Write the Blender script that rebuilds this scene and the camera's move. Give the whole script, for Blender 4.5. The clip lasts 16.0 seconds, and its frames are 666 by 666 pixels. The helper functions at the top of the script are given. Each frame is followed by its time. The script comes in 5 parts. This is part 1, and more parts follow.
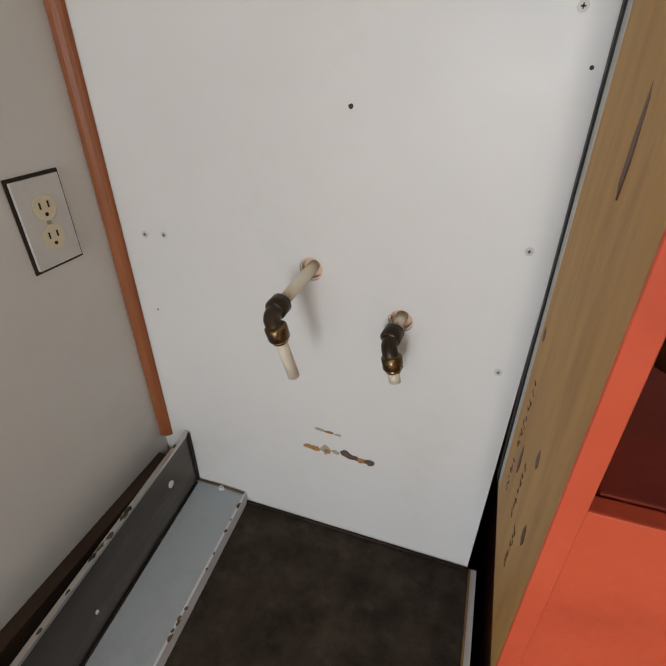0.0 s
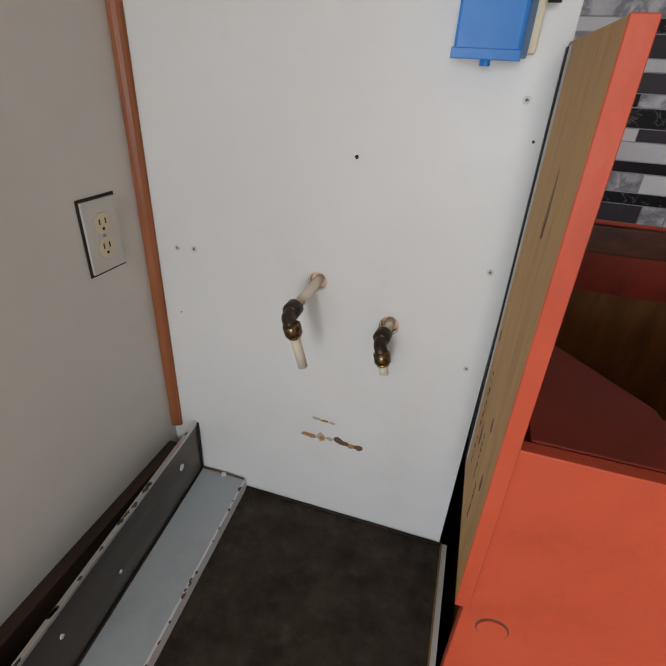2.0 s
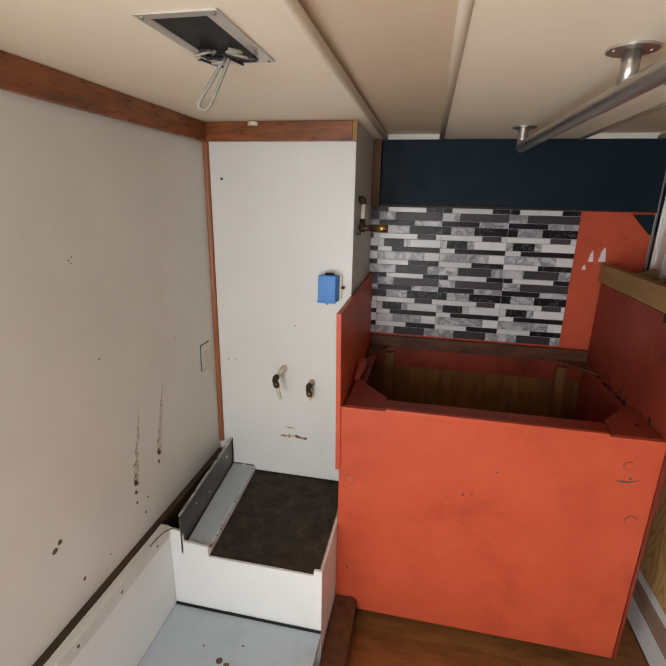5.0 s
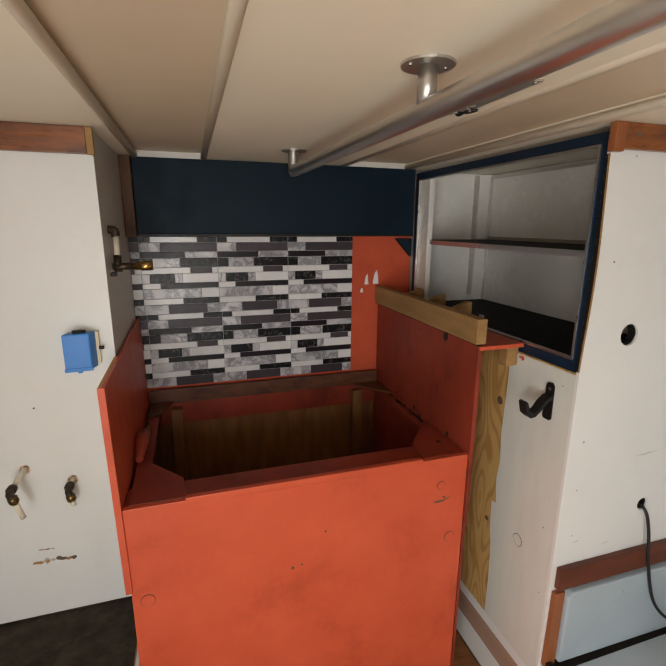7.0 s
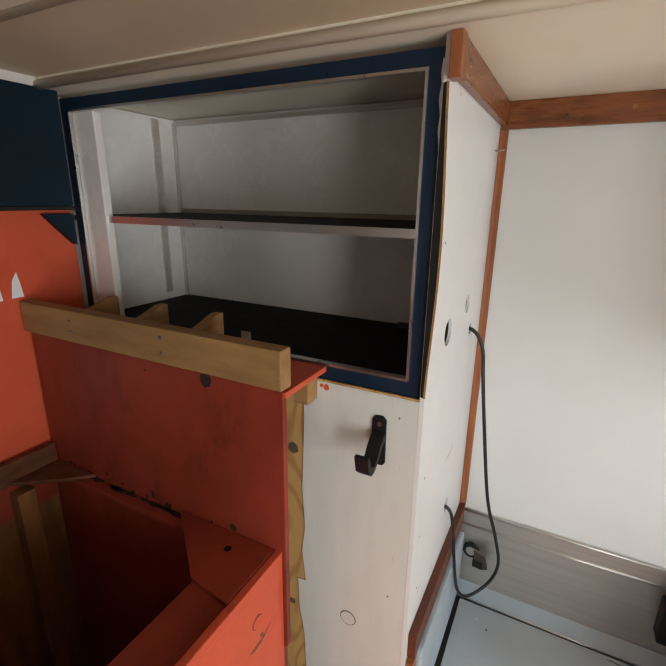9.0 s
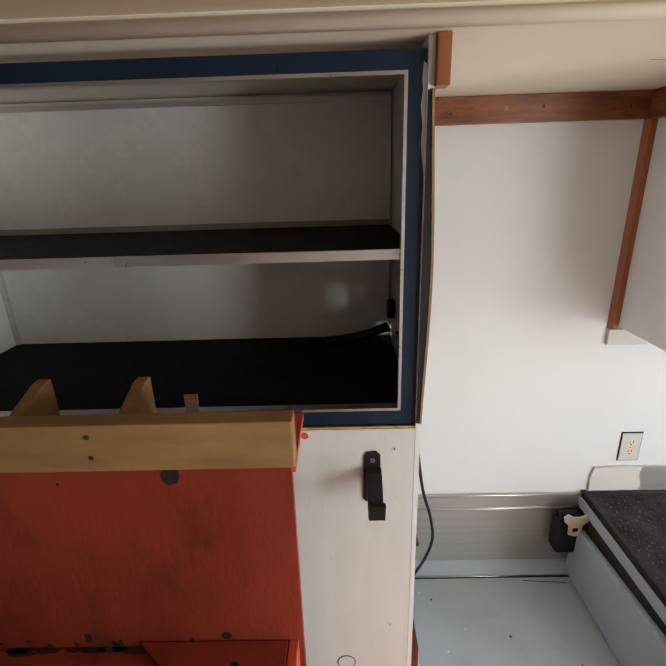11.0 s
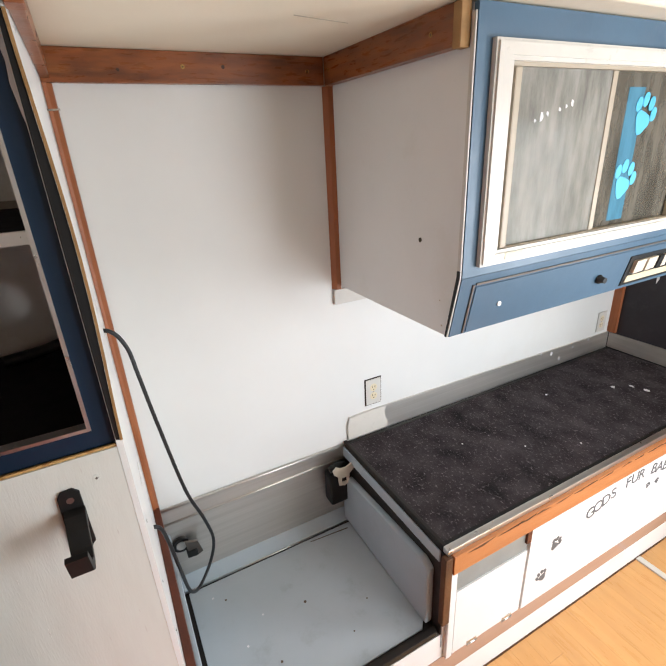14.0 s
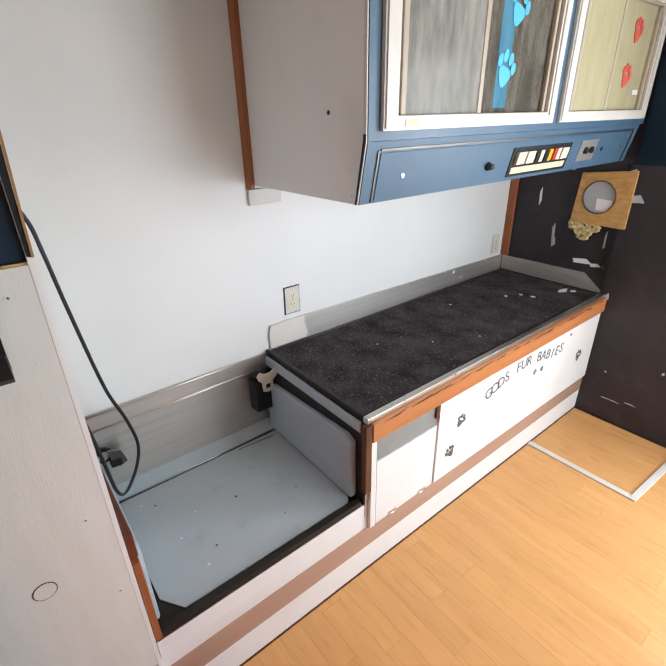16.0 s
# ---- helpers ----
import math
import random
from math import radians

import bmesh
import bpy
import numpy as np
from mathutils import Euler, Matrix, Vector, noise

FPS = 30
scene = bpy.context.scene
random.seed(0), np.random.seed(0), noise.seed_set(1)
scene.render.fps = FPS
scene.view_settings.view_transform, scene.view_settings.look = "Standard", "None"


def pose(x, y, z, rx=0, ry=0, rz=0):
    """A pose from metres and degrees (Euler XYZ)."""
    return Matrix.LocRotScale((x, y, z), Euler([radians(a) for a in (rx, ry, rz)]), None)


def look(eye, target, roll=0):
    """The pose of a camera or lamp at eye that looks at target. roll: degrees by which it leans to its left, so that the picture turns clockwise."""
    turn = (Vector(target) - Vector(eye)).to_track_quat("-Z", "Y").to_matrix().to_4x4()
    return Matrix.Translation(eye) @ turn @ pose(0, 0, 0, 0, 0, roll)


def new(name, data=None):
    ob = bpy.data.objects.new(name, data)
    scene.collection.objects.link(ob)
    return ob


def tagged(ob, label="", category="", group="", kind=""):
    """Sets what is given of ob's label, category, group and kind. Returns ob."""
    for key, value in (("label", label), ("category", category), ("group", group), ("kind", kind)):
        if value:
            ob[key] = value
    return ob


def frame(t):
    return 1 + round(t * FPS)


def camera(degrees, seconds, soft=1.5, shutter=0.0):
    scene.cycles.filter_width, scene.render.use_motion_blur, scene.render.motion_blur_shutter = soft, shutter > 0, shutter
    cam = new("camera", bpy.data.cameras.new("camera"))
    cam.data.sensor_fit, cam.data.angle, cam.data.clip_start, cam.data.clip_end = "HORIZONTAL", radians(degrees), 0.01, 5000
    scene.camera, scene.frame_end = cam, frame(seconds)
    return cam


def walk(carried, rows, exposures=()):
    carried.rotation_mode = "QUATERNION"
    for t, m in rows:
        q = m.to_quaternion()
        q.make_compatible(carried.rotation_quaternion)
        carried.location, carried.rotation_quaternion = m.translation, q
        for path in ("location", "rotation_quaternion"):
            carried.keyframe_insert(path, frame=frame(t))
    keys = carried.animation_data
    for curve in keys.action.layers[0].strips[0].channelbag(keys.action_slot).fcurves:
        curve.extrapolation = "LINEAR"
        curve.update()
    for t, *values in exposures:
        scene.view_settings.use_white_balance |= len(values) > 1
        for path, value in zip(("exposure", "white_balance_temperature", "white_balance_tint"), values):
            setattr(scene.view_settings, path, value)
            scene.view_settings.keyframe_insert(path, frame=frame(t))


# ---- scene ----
cam = camera(73.1, 16.0)
PATH = [
    (0, (0.548, -0.537, 1.34), (0.008, 1.072, 0.283), 0.4),
    (0.5, (0.463, -0.412, 1.22), (0.044, 1.196, 0.107), 1.8),
    (1, (0.45, -0.364, 1.188), (0.091, 1.238, 0.045), 2.6),
    (1.5, (0.476, -0.432, 1.27), (0.084, 1.193, 0.171), 3.0),
    (2, (0.554, -0.677, 1.387), (0.092, 1.002, 0.403), 3.6),
    (2.5, (0.663, -0.939, 1.524), (0.061, 0.761, 0.659), 3.8),
    (3, (0.839, -1.276, 1.588), (0.15, 0.391, 0.723), 3.7),
    (3.2, (0.869, -1.39, 1.626), (0.188, 0.272, 0.747), 3.2),
    (5.3, (0.935, -1.852, 1.844), (0.624, 0.054, 1.325), 1.3),
    (5.5, (0.937, -1.833, 1.85), (0.674, 0.087, 1.357), 1.4),
    (6, (0.923, -1.76, 1.856), (0.866, 0.186, 1.397), 0.9),
    (6.5, (0.877, -1.649, 1.86), (1.11, 0.284, 1.403), 0.2),
    (7, (0.886, -1.529, 1.854), (1.469, 0.327, 1.386), 0.4),
    (7.5, (0.987, -1.365, 1.84), (1.922, 0.334, 1.351), 1.2),
    (8, (1.064, -1.168, 1.811), (2.319, 0.299, 1.29), 1.3),
    (8.2, (1.066, -1.081, 1.812), (2.447, 0.265, 1.28), 1.4),
    (10.5, (1.145, -0.417, 1.914), (3.023, -0.192, 1.265), -1.6),
    (11, (1.154, -0.38, 1.918), (3.04, -0.342, 1.255), -1.8),
    (11.5, (1.153, -0.358, 1.923), (3.032, -0.501, 1.254), -2.5),
    (12, (1.163, -0.355, 1.915), (3.014, -0.679, 1.231), -2.6),
    (12.5, (1.164, -0.372, 1.913), (2.959, -0.911, 1.215), -2.6),
    (13, (1.178, -0.42, 1.904), (2.922, -1.092, 1.193), -2.6),
    (13.5, (1.203, -0.486, 1.89), (2.895, -1.254, 1.15), -2.8),
    (14, (1.223, -0.576, 1.873), (2.873, -1.408, 1.108), -3.0),
    (14.5, (1.241, -0.607, 1.864), (2.808, -1.557, 1.063), -3.0),
    (15, (1.264, -0.577, 1.834), (2.724, -1.66, 1.0), -2.2),
    (15.5, (1.188, -0.527, 1.729), (2.607, -1.66, 0.891), -1.5),
    (16, (1.086, -0.478, 1.631), (2.507, -1.586, 0.763), -1.3),
]
walk(cam, [(t, look(eye, target, roll)) for t, eye, target, roll in PATH],
     exposures=[(0, -0.32, 6400, 10), (2.0, -0.42, 6250, 10), (3.0, -0.28, 6350, 10), (5.5, -0.26, 6750, 10), (6.5, -0.36, 6700, 10), (7.0, -0.32, 7100, 10), (7.5, -0.42, 7300, 10), (8.2, -0.27, 7000, 10),
               (10.5, 0.10, 6500, 10), (11.5, 0.12, 6500, 10), (12.0, 0.14, 6500, 10), (12.5, 0.58, 6500, 10), (13.5, 0.38, 6400, 10), (14.0, 0.34, 6350, 10), (15.0, 0.28, 6300, 10), (16.0, 0.15, 6150, 10)])

# ---- world, sun, lights ----
world = bpy.data.worlds.new("daylight")
scene.world = world
world.use_nodes = True
_n = world.node_tree.nodes
_sky = _n.new("ShaderNodeTexSky")
_sky.sky_type, _sky.sun_disc = "NISHITA", False
_sky.sun_elevation, _sky.sun_rotation = radians(42), radians(300)
world.node_tree.links.new(_sky.outputs[0], _n["Background"].inputs[0])
_n["Background"].inputs[1].default_value = 0.12


def area(name, m, sx, sy, watts, colour):
    d = bpy.data.lights.new(name, "AREA")
    d.shape, d.size, d.size_y, d.energy, d.color = "RECTANGLE", sx, sy, watts, colour
    ob = new(name, d)
    ob.matrix_world = m
    return ob


# daylight of the open side door, and an added fill from an assumed cab doorway behind
area("side_door_daylight", look((-0.10, -2.30, 1.02), (1.6, -2.00, 1.02)), 0.86, 1.85, 39, (0.93, 0.97, 1.0))
area("added_cab_fill", look((0.62, -3.16, 1.30), (0.95, 0.0, 1.25)), 0.62, 1.3, 44, (0.94, 0.97, 1.0))

# ---- materials ----


def surf(name, col, col2=None, scale=8.0, rough=0.5, bump=0.1, metal=0.0, stain=None, stain_scale=2.5, stain_amt=0.5,
         stretch=(1, 1, 1), fine=120.0, rough_var=0.15, rnd=0.0, spec=0.32):
    """A painted, wooden or metal surface: two tones in a broad noise, a stain in patches, a fine grain in the relief."""
    m = bpy.data.materials.new(name)
    m.use_nodes = True
    t = m.node_tree
    N, L = t.nodes, t.links
    b = N["Principled BSDF"]
    co = N.new("ShaderNodeTexCoord")
    mp = N.new("ShaderNodeMapping")
    mp.inputs["Scale"].default_value = stretch
    L.new(co.outputs["Object"], mp.inputs[0])
    src = mp.outputs[0]
    if rnd:
        oi = N.new("ShaderNodeObjectInfo")
        ad = N.new("ShaderNodeVectorMath")
        ad.operation = "MULTIPLY_ADD"
        ad.inputs[1].default_value = (1, 1, 1)
        cx = N.new("ShaderNodeCombineXYZ")
        mu = N.new("ShaderNodeMath")
        mu.operation, mu.inputs[1].default_value = "MULTIPLY", 37.0
        L.new(oi.outputs["Random"], mu.inputs[0])
        for i in range(3):
            L.new(mu.outputs[0], cx.inputs[i])
        L.new(src, ad.inputs[0])
        L.new(cx.outputs[0], ad.inputs[2])
        src = ad.outputs[0]

    def nz(sc, detail=5.0, rgh=0.6):
        n = N.new("ShaderNodeTexNoise")
        n.inputs["Scale"].default_value, n.inputs["Detail"].default_value, n.inputs["Roughness"].default_value = sc, detail, rgh
        L.new(src, n.inputs["Vector"])
        return n.outputs["Fac"]

    def ramp(fac, a, b_):
        r = N.new("ShaderNodeMapRange")
        r.inputs["From Min"].default_value, r.inputs["From Max"].default_value = a, b_
        L.new(fac, r.inputs[0])
        return r.outputs[0]

    def mix(fac, a, b_):
        x = N.new("ShaderNodeMix")
        x.data_type = "RGBA"
        L.new(fac, x.inputs[0])
        for sock, v in ((x.inputs[6], a), (x.inputs[7], b_)):
            if isinstance(v, tuple):
                sock.default_value = (*v, 1)
            else:
                L.new(v, sock)
        return x.outputs[2]

    col2 = col2 or tuple(c * 0.88 for c in col)
    c = mix(ramp(nz(scale), 0.32, 0.68), col, col2)
    if stain:
        s = ramp(nz(stain_scale, 7.0, 0.7), 0.56, 0.80)
        k = N.new("ShaderNodeMath")
        k.operation, k.inputs[1].default_value = "MULTIPLY", stain_amt
        L.new(s, k.inputs[0])
        c = mix(k.outputs[0], c, stain)
    if rnd:
        h = N.new("ShaderNodeHueSaturation")
        r = N.new("ShaderNodeMapRange")
        r.inputs["To Min"].default_value, r.inputs["To Max"].default_value = 1 - rnd, 1 + rnd
        L.new(oi.outputs["Random"], r.inputs[0])
        L.new(r.outputs[0], h.inputs["Value"])
        L.new(c, h.inputs["Color"])
        c = h.outputs[0]
    L.new(c, b.inputs["Base Color"])
    b.inputs["Metallic"].default_value = metal
    b.inputs["Specular IOR Level"].default_value = spec
    rr = N.new("ShaderNodeMapRange")
    rr.inputs["To Min"].default_value, rr.inputs["To Max"].default_value = max(0.03, rough - rough_var), min(1, rough + rough_var)
    L.new(nz(scale * 3.1), rr.inputs[0])
    L.new(rr.outputs[0], b.inputs["Roughness"])
    if bump:
        bp = N.new("ShaderNodeBump")
        bp.inputs["Strength"].default_value, bp.inputs["Distance"].default_value = bump, 0.004
        L.new(nz(fine, 3.0), bp.inputs["Height"])
        L.new(bp.outputs[0], b.inputs["Normal"])
    return m


WHITE = surf("white_laminate", (0.74, 0.74, 0.73), (0.70, 0.70, 0.69), 3, 0.38, 0.03, stain=(0.55, 0.51, 0.42), stain_scale=3.2, stain_amt=0.35)
GREYWALL = surf("aged_white_wallboard", (0.66, 0.64, 0.60), (0.60, 0.58, 0.54), 2.2, 0.42, 0.03, stain=(0.45, 0.41, 0.34), stain_scale=2.0, stain_amt=0.3)
SHELLWHITE = surf("white_wallboard", (0.72, 0.73, 0.72), (0.68, 0.69, 0.68), 2.0, 0.4, 0.03, stain=(0.62, 0.57, 0.46), stain_scale=1.6, stain_amt=0.25)
CEIL = surf("cream_ceiling_vinyl", (0.82, 0.75, 0.62), (0.78, 0.70, 0.56), 2.0, 0.5, 0.05, stain=(0.60, 0.47, 0.31), stain_scale=1.4, stain_amt=0.25)
TAN = surf("tan_ceiling_panel", (0.66, 0.54, 0.40), (0.60, 0.485, 0.35), 1.6, 0.45, 0.04)
TRIMWHITE = surf("white_plastic_trim", (0.76, 0.74, 0.70), None, 6, 0.35, 0.02)
ORANGE = surf("worn_orange_paint", (0.60, 0.100, 0.046), (0.53, 0.080, 0.036), 6, 0.42, 0.18, stain=(0.20, 0.040, 0.020), stain_scale=3.0, stain_amt=0.45, fine=60)
REDWOOD = surf("stained_red_brown_wood", (0.16, 0.040, 0.018), (0.085, 0.024, 0.012), 3, 0.4, 0.2, stretch=(1, 1, 9), stain=(0.30, 0.10, 0.03), stain_scale=4, stain_amt=0.4)
REDWOOD_H = surf("stained_red_brown_band", (0.30, 0.095, 0.026), (0.105, 0.030, 0.012), 7, 0.30, 0.12, stretch=(0.8, 0.8, 5), stain=(0.50, 0.21, 0.06), stain_scale=3, stain_amt=0.5, spec=0.5)
TRIMWOOD = surf("orange_brown_wood_trim", (0.33, 0.115, 0.045), (0.24, 0.075, 0.028), 6, 0.35, 0.15, stretch=(6, 6, 0.6))
PINE = surf("bare_pine", (0.37, 0.215, 0.085), (0.25, 0.138, 0.052), 5, 0.6, 0.25, stretch=(5, 1.0, 5), stain=(0.15, 0.080, 0.032), stain_scale=3, stain_amt=0.6)
PLY = surf("bare_plywood", (0.62, 0.375, 0.125), (0.50, 0.28, 0.085), 6, 0.6, 0.2, stretch=(4, 4, 0.8), stain=(0.20, 0.10, 0.035), stain_scale=4, stain_amt=0.5)
DARKWOOD = surf("dark_wet_wood", (0.14, 0.060, 0.024), (0.070, 0.030, 0.014), 6, 0.5, 0.25, stretch=(4, 4, 1), stain=(0.02, 0.012, 0.008), stain_scale=3, stain_amt=0.7)
NAVY = surf("navy_blue_board", (0.007, 0.020, 0.034), (0.005, 0.014, 0.024), 4, 0.55, 0.05, spec=0.15)
BLUE = surf("blue_painted_metal", (0.066, 0.132, 0.205), (0.056, 0.112, 0.178), 5, 0.42, 0.04, stain=(0.15, 0.19, 0.23), stain_scale=6, stain_amt=0.3, spec=0.5)
STEEL = surf("brushed_steel", (0.72, 0.69, 0.65), (0.60, 0.57, 0.53), 5, 0.40, 0.06, metal=0.9, stretch=(1, 0.15, 8), fine=60, stain=(0.42, 0.36, 0.31), stain_scale=3, stain_amt=0.35)
ALU = surf("aluminium_edge", (0.70, 0.69, 0.67), None, 8, 0.32, 0.05, metal=1.0)
CHROME = surf("worn_chrome_tube", (0.62, 0.60, 0.57), (0.50, 0.46, 0.42), 6, 0.36, 0.03, metal=1.0, stretch=(1, 0.3, 1))
MAT = surf("black_brown_floor_mat", (0.024, 0.018, 0.013), (0.062, 0.048, 0.036), 20, 0.65, 0.4, stain=(0.13, 0.105, 0.08), stain_scale=24, stain_amt=0.45, spec=0.15)
CARPET = surf("black_speckled_worktop_carpet", (0.014, 0.011, 0.013), (0.066, 0.055, 0.061), 8, 0.95, 1.0, stretch=(1.0, 1.25, 1), stain=(0.42, 0.37, 0.39), stain_scale=75, stain_amt=0.95, fine=260, spec=0.2)
GREYPAD = surf("grey_blue_vinyl", (0.40, 0.47, 0.52), (0.36, 0.43, 0.48), 4, 0.35, 0.06, stain=(0.27, 0.30, 0.31), stain_scale=5, stain_amt=0.3)
GREYSEAT = surf("grey_painted_metal", (0.45, 0.51, 0.555), (0.41, 0.465, 0.505), 3, 0.36, 0.05, stain=(0.18, 0.19, 0.19), stain_scale=6, stain_amt=0.4)
BLACKTRIM = surf("black_rubber_edging", (0.012, 0.010, 0.009), (0.022, 0.017, 0.014), 12, 0.5, 0.15)
BLACKWALL = surf("black_scuffed_wall", (0.020, 0.017, 0.020), (0.034, 0.029, 0.033), 4, 0.42, 0.15, stain=(0.10, 0.09, 0.09), stain_scale=9, stain_amt=0.3)
FLOORWOOD = surf("orange_maple_floor", (0.70, 0.385, 0.150), (0.63, 0.335, 0.125), 4, 0.30, 0.03, stretch=(0.5, 4, 1), stain=(0.40, 0.19, 0.07), stain_scale=3, stain_amt=0.24, rnd=0.04)
BLACK = surf("matt_black", (0.010, 0.010, 0.010), None, 10, 0.5, 0.05)
FABRIC = surf("black_liner", (0.005, 0.004, 0.005), (0.009, 0.008, 0.009), 12, 0.7, 0.15, spec=0.15)
CABGREY = surf("grey_cabinet_liner", (0.80, 0.78, 0.75), (0.74, 0.72, 0.68), 2.5, 0.26, 0.02, stain=(0.46, 0.40, 0.32), stain_scale=2, stain_amt=0.35, spec=0.5)
PLASTERPAINT = surf("cream_brushed_paint_on_plywood", (0.65, 0.66, 0.62), (0.61, 0.615, 0.575), 8, 0.42, 0.10, stretch=(3, 3, 0.5), stain=(0.56, 0.52, 0.45), stain_scale=5, stain_amt=0.18)

# ---- mesh helpers ----
ORIGIN = {}


def thing(name, base, label, category, group="", kind=""):
    ob = new(name)
    ob.location = base
    ob.empty_display_size = 0.05
    ORIGIN[ob.name] = Vector(base)
    return tagged(ob, label, category, group, kind)


def link(name, bm, material, at=None):
    bmesh.ops.recalc_face_normals(bm, faces=bm.faces)
    me = bpy.data.meshes.new(name)
    bm.to_mesh(me)
    bm.free()
    me.materials.append(material)
    ob = new(name, me)
    return ob


def part(name, bm, material, parent, label=""):
    """One mesh, given in world places, as a part of a thing or of a part."""
    o = ORIGIN[parent.name]
    bmesh.ops.translate(bm, verts=bm.verts, vec=-o)
    ob = link(name, bm, material)
    ob.parent = parent
    ORIGIN[ob.name] = o
    return tagged(ob, label)


def solid(name, bm, material, label, category, group="", kind=""):
    """A thing of one mesh; its origin goes to the middle of its base."""
    lo = [min(v.co[i] for v in bm.verts) for i in range(3)]
    hi = [max(v.co[i] for v in bm.verts) for i in range(3)]
    o = Vector(((lo[0] + hi[0]) / 2, (lo[1] + hi[1]) / 2, lo[2]))
    bmesh.ops.translate(bm, verts=bm.verts, vec=-o)
    ob = link(name, bm, material)
    ob.location = o
    ORIGIN[ob.name] = o
    return tagged(ob, label, category, group, kind)


def setting(name, bm, material, label, category):
    return solid(name, bm, material, label, category, kind="structure")


def box(x0, x1, y0, y1, z0, z1, bevel=0.0, bm=None):
    bm = bm or bmesh.new()
    vs = bmesh.ops.create_cube(bm, size=1.0)["verts"]
    for v in vs:
        v.co = Vector(((x0 + x1) / 2 + v.co.x * (x1 - x0), (y0 + y1) / 2 + v.co.y * (y1 - y0), (z0 + z1) / 2 + v.co.z * (z1 - z0)))
    if bevel:
        es = list({e for v in vs for e in v.link_edges})
        bmesh.ops.bevel(bm, geom=es, offset=bevel, segments=2, affect="EDGES", profile=0.6)
    return bm


def prism(pts, axis, a, b, bevel=0.0, bm=None):
    """A flat outline pushed along an axis. Outline in (y, z) for x, (x, z) for y, (x, y) for z."""
    bm = bm or bmesh.new()

    def put(p, h):
        return {"x": (h, p[0], p[1]), "y": (p[0], h, p[1]), "z": (p[0], p[1], h)}[axis]
    lo = [bm.verts.new(put(p, a)) for p in pts]
    hi = [bm.verts.new(put(p, b)) for p in pts]
    fs = [bm.faces.new(lo), bm.faces.new(hi[::-1])]
    k = len(pts)
    fs += [bm.faces.new((lo[i], lo[(i + 1) % k], hi[(i + 1) % k], hi[i])) for i in range(k)]
    bmesh.ops.recalc_face_normals(bm, faces=fs)
    if bevel:
        es = list({e for f in fs for e in f.edges})
        bmesh.ops.bevel(bm, geom=es, offset=bevel, segments=2, affect="EDGES", profile=0.6)
    return bm


def ring(cx, cy, r, n=20, ry=None):
    return [(cx + r * math.cos(2 * math.pi * i / n), cy + (ry or r) * math.sin(2 * math.pi * i / n)) for i in range(n)]


def rect(a0, a1, b0, b1):
    return [(a0, b0), (a1, b0), (a1, b1), (a0, b1)]


def holed(outline, holes, axis, a, b):
    """A plate with holes right through it."""
    bm = bmesh.new()

    def put(p, h):
        return {"x": (h, p[0], p[1]), "y": (p[0], h, p[1]), "z": (p[0], p[1], h)}[axis]
    rims = []
    for h in (a, b):
        edges = []
        row = []
        for loop in [outline] + holes:
            vs = [bm.verts.new(put(p, h)) for p in loop]
            edges += [bm.edges.new((vs[i], vs[(i + 1) % len(vs)])) for i in range(len(vs))]
            row.append(vs)
        rims.append(row)
        bmesh.ops.triangle_fill(bm, edges=edges, use_beauty=True, use_dissolve=False)
    for lo, hi in zip(*rims):
        for i in range(len(lo)):
            j = (i + 1) % len(lo)
            bm.faces.new((lo[i], lo[j], hi[j], hi[i]))
    return bm


def tube(pts, r, n=12, bm=None, smooth=True, caps=True):
    """A round bar along a line of places."""
    bm = bm or bmesh.new()
    P = [Vector(p) for p in pts]
    rows = []
    side = None
    for i, p in enumerate(P):
        d = (P[min(i + 1, len(P) - 1)] - P[max(i - 1, 0)]).normalized()
        if side is None:
            side = d.orthogonal().normalized()
        side = (side - d * side.dot(d)).normalized()
        up = d.cross(side)
        rr = r[i] if isinstance(r, (list, tuple)) else r
        rows.append([bm.verts.new(p + (side * math.cos(2 * math.pi * k / n) + up * math.sin(2 * math.pi * k / n)) * rr) for k in range(n)])
    for a, b in zip(rows, rows[1:]):
        for k in range(n):
            f = bm.faces.new((a[k], a[(k + 1) % n], b[(k + 1) % n], b[k]))
            f.smooth = smooth
    if caps:
        bm.faces.new(rows[0])
        bm.faces.new(rows[-1][::-1])
    return bm


def bend(pts, steps=8):
    """A smooth line through places (Catmull-Rom)."""
    P = [Vector(p) for p in pts]
    P = [P[0] * 2 - P[1]] + P + [P[-1] * 2 - P[-2]]
    out = []
    for i in range(1, len(P) - 2):
        for s in range(steps):
            t = s / steps
            a, b, c, d = P[i - 1:i + 3]
            out.append(0.5 * (2 * b + (c - a) * t + (2 * a - 5 * b + 4 * c - d) * t * t + (3 * b - a - 3 * c + d) * t ** 3))
    return out + [P[-2]]


def disc(c, axis, r, h, n=20, bm=None):
    """A short round plug at c, h along the axis."""
    d = Vector({"x": (1, 0, 0), "y": (0, 1, 0), "z": (0, 0, 1)}[axis])
    c = Vector(c)
    return tube([c, c + d * h], r, n, bm, smooth=False)


# ---- the shell ----
HZ = 2.12          # ceiling
XR = 2.61          # long wall with the counter
YF = -3.04         # dark bulkhead
YB = 0.585         # back wall behind the tub

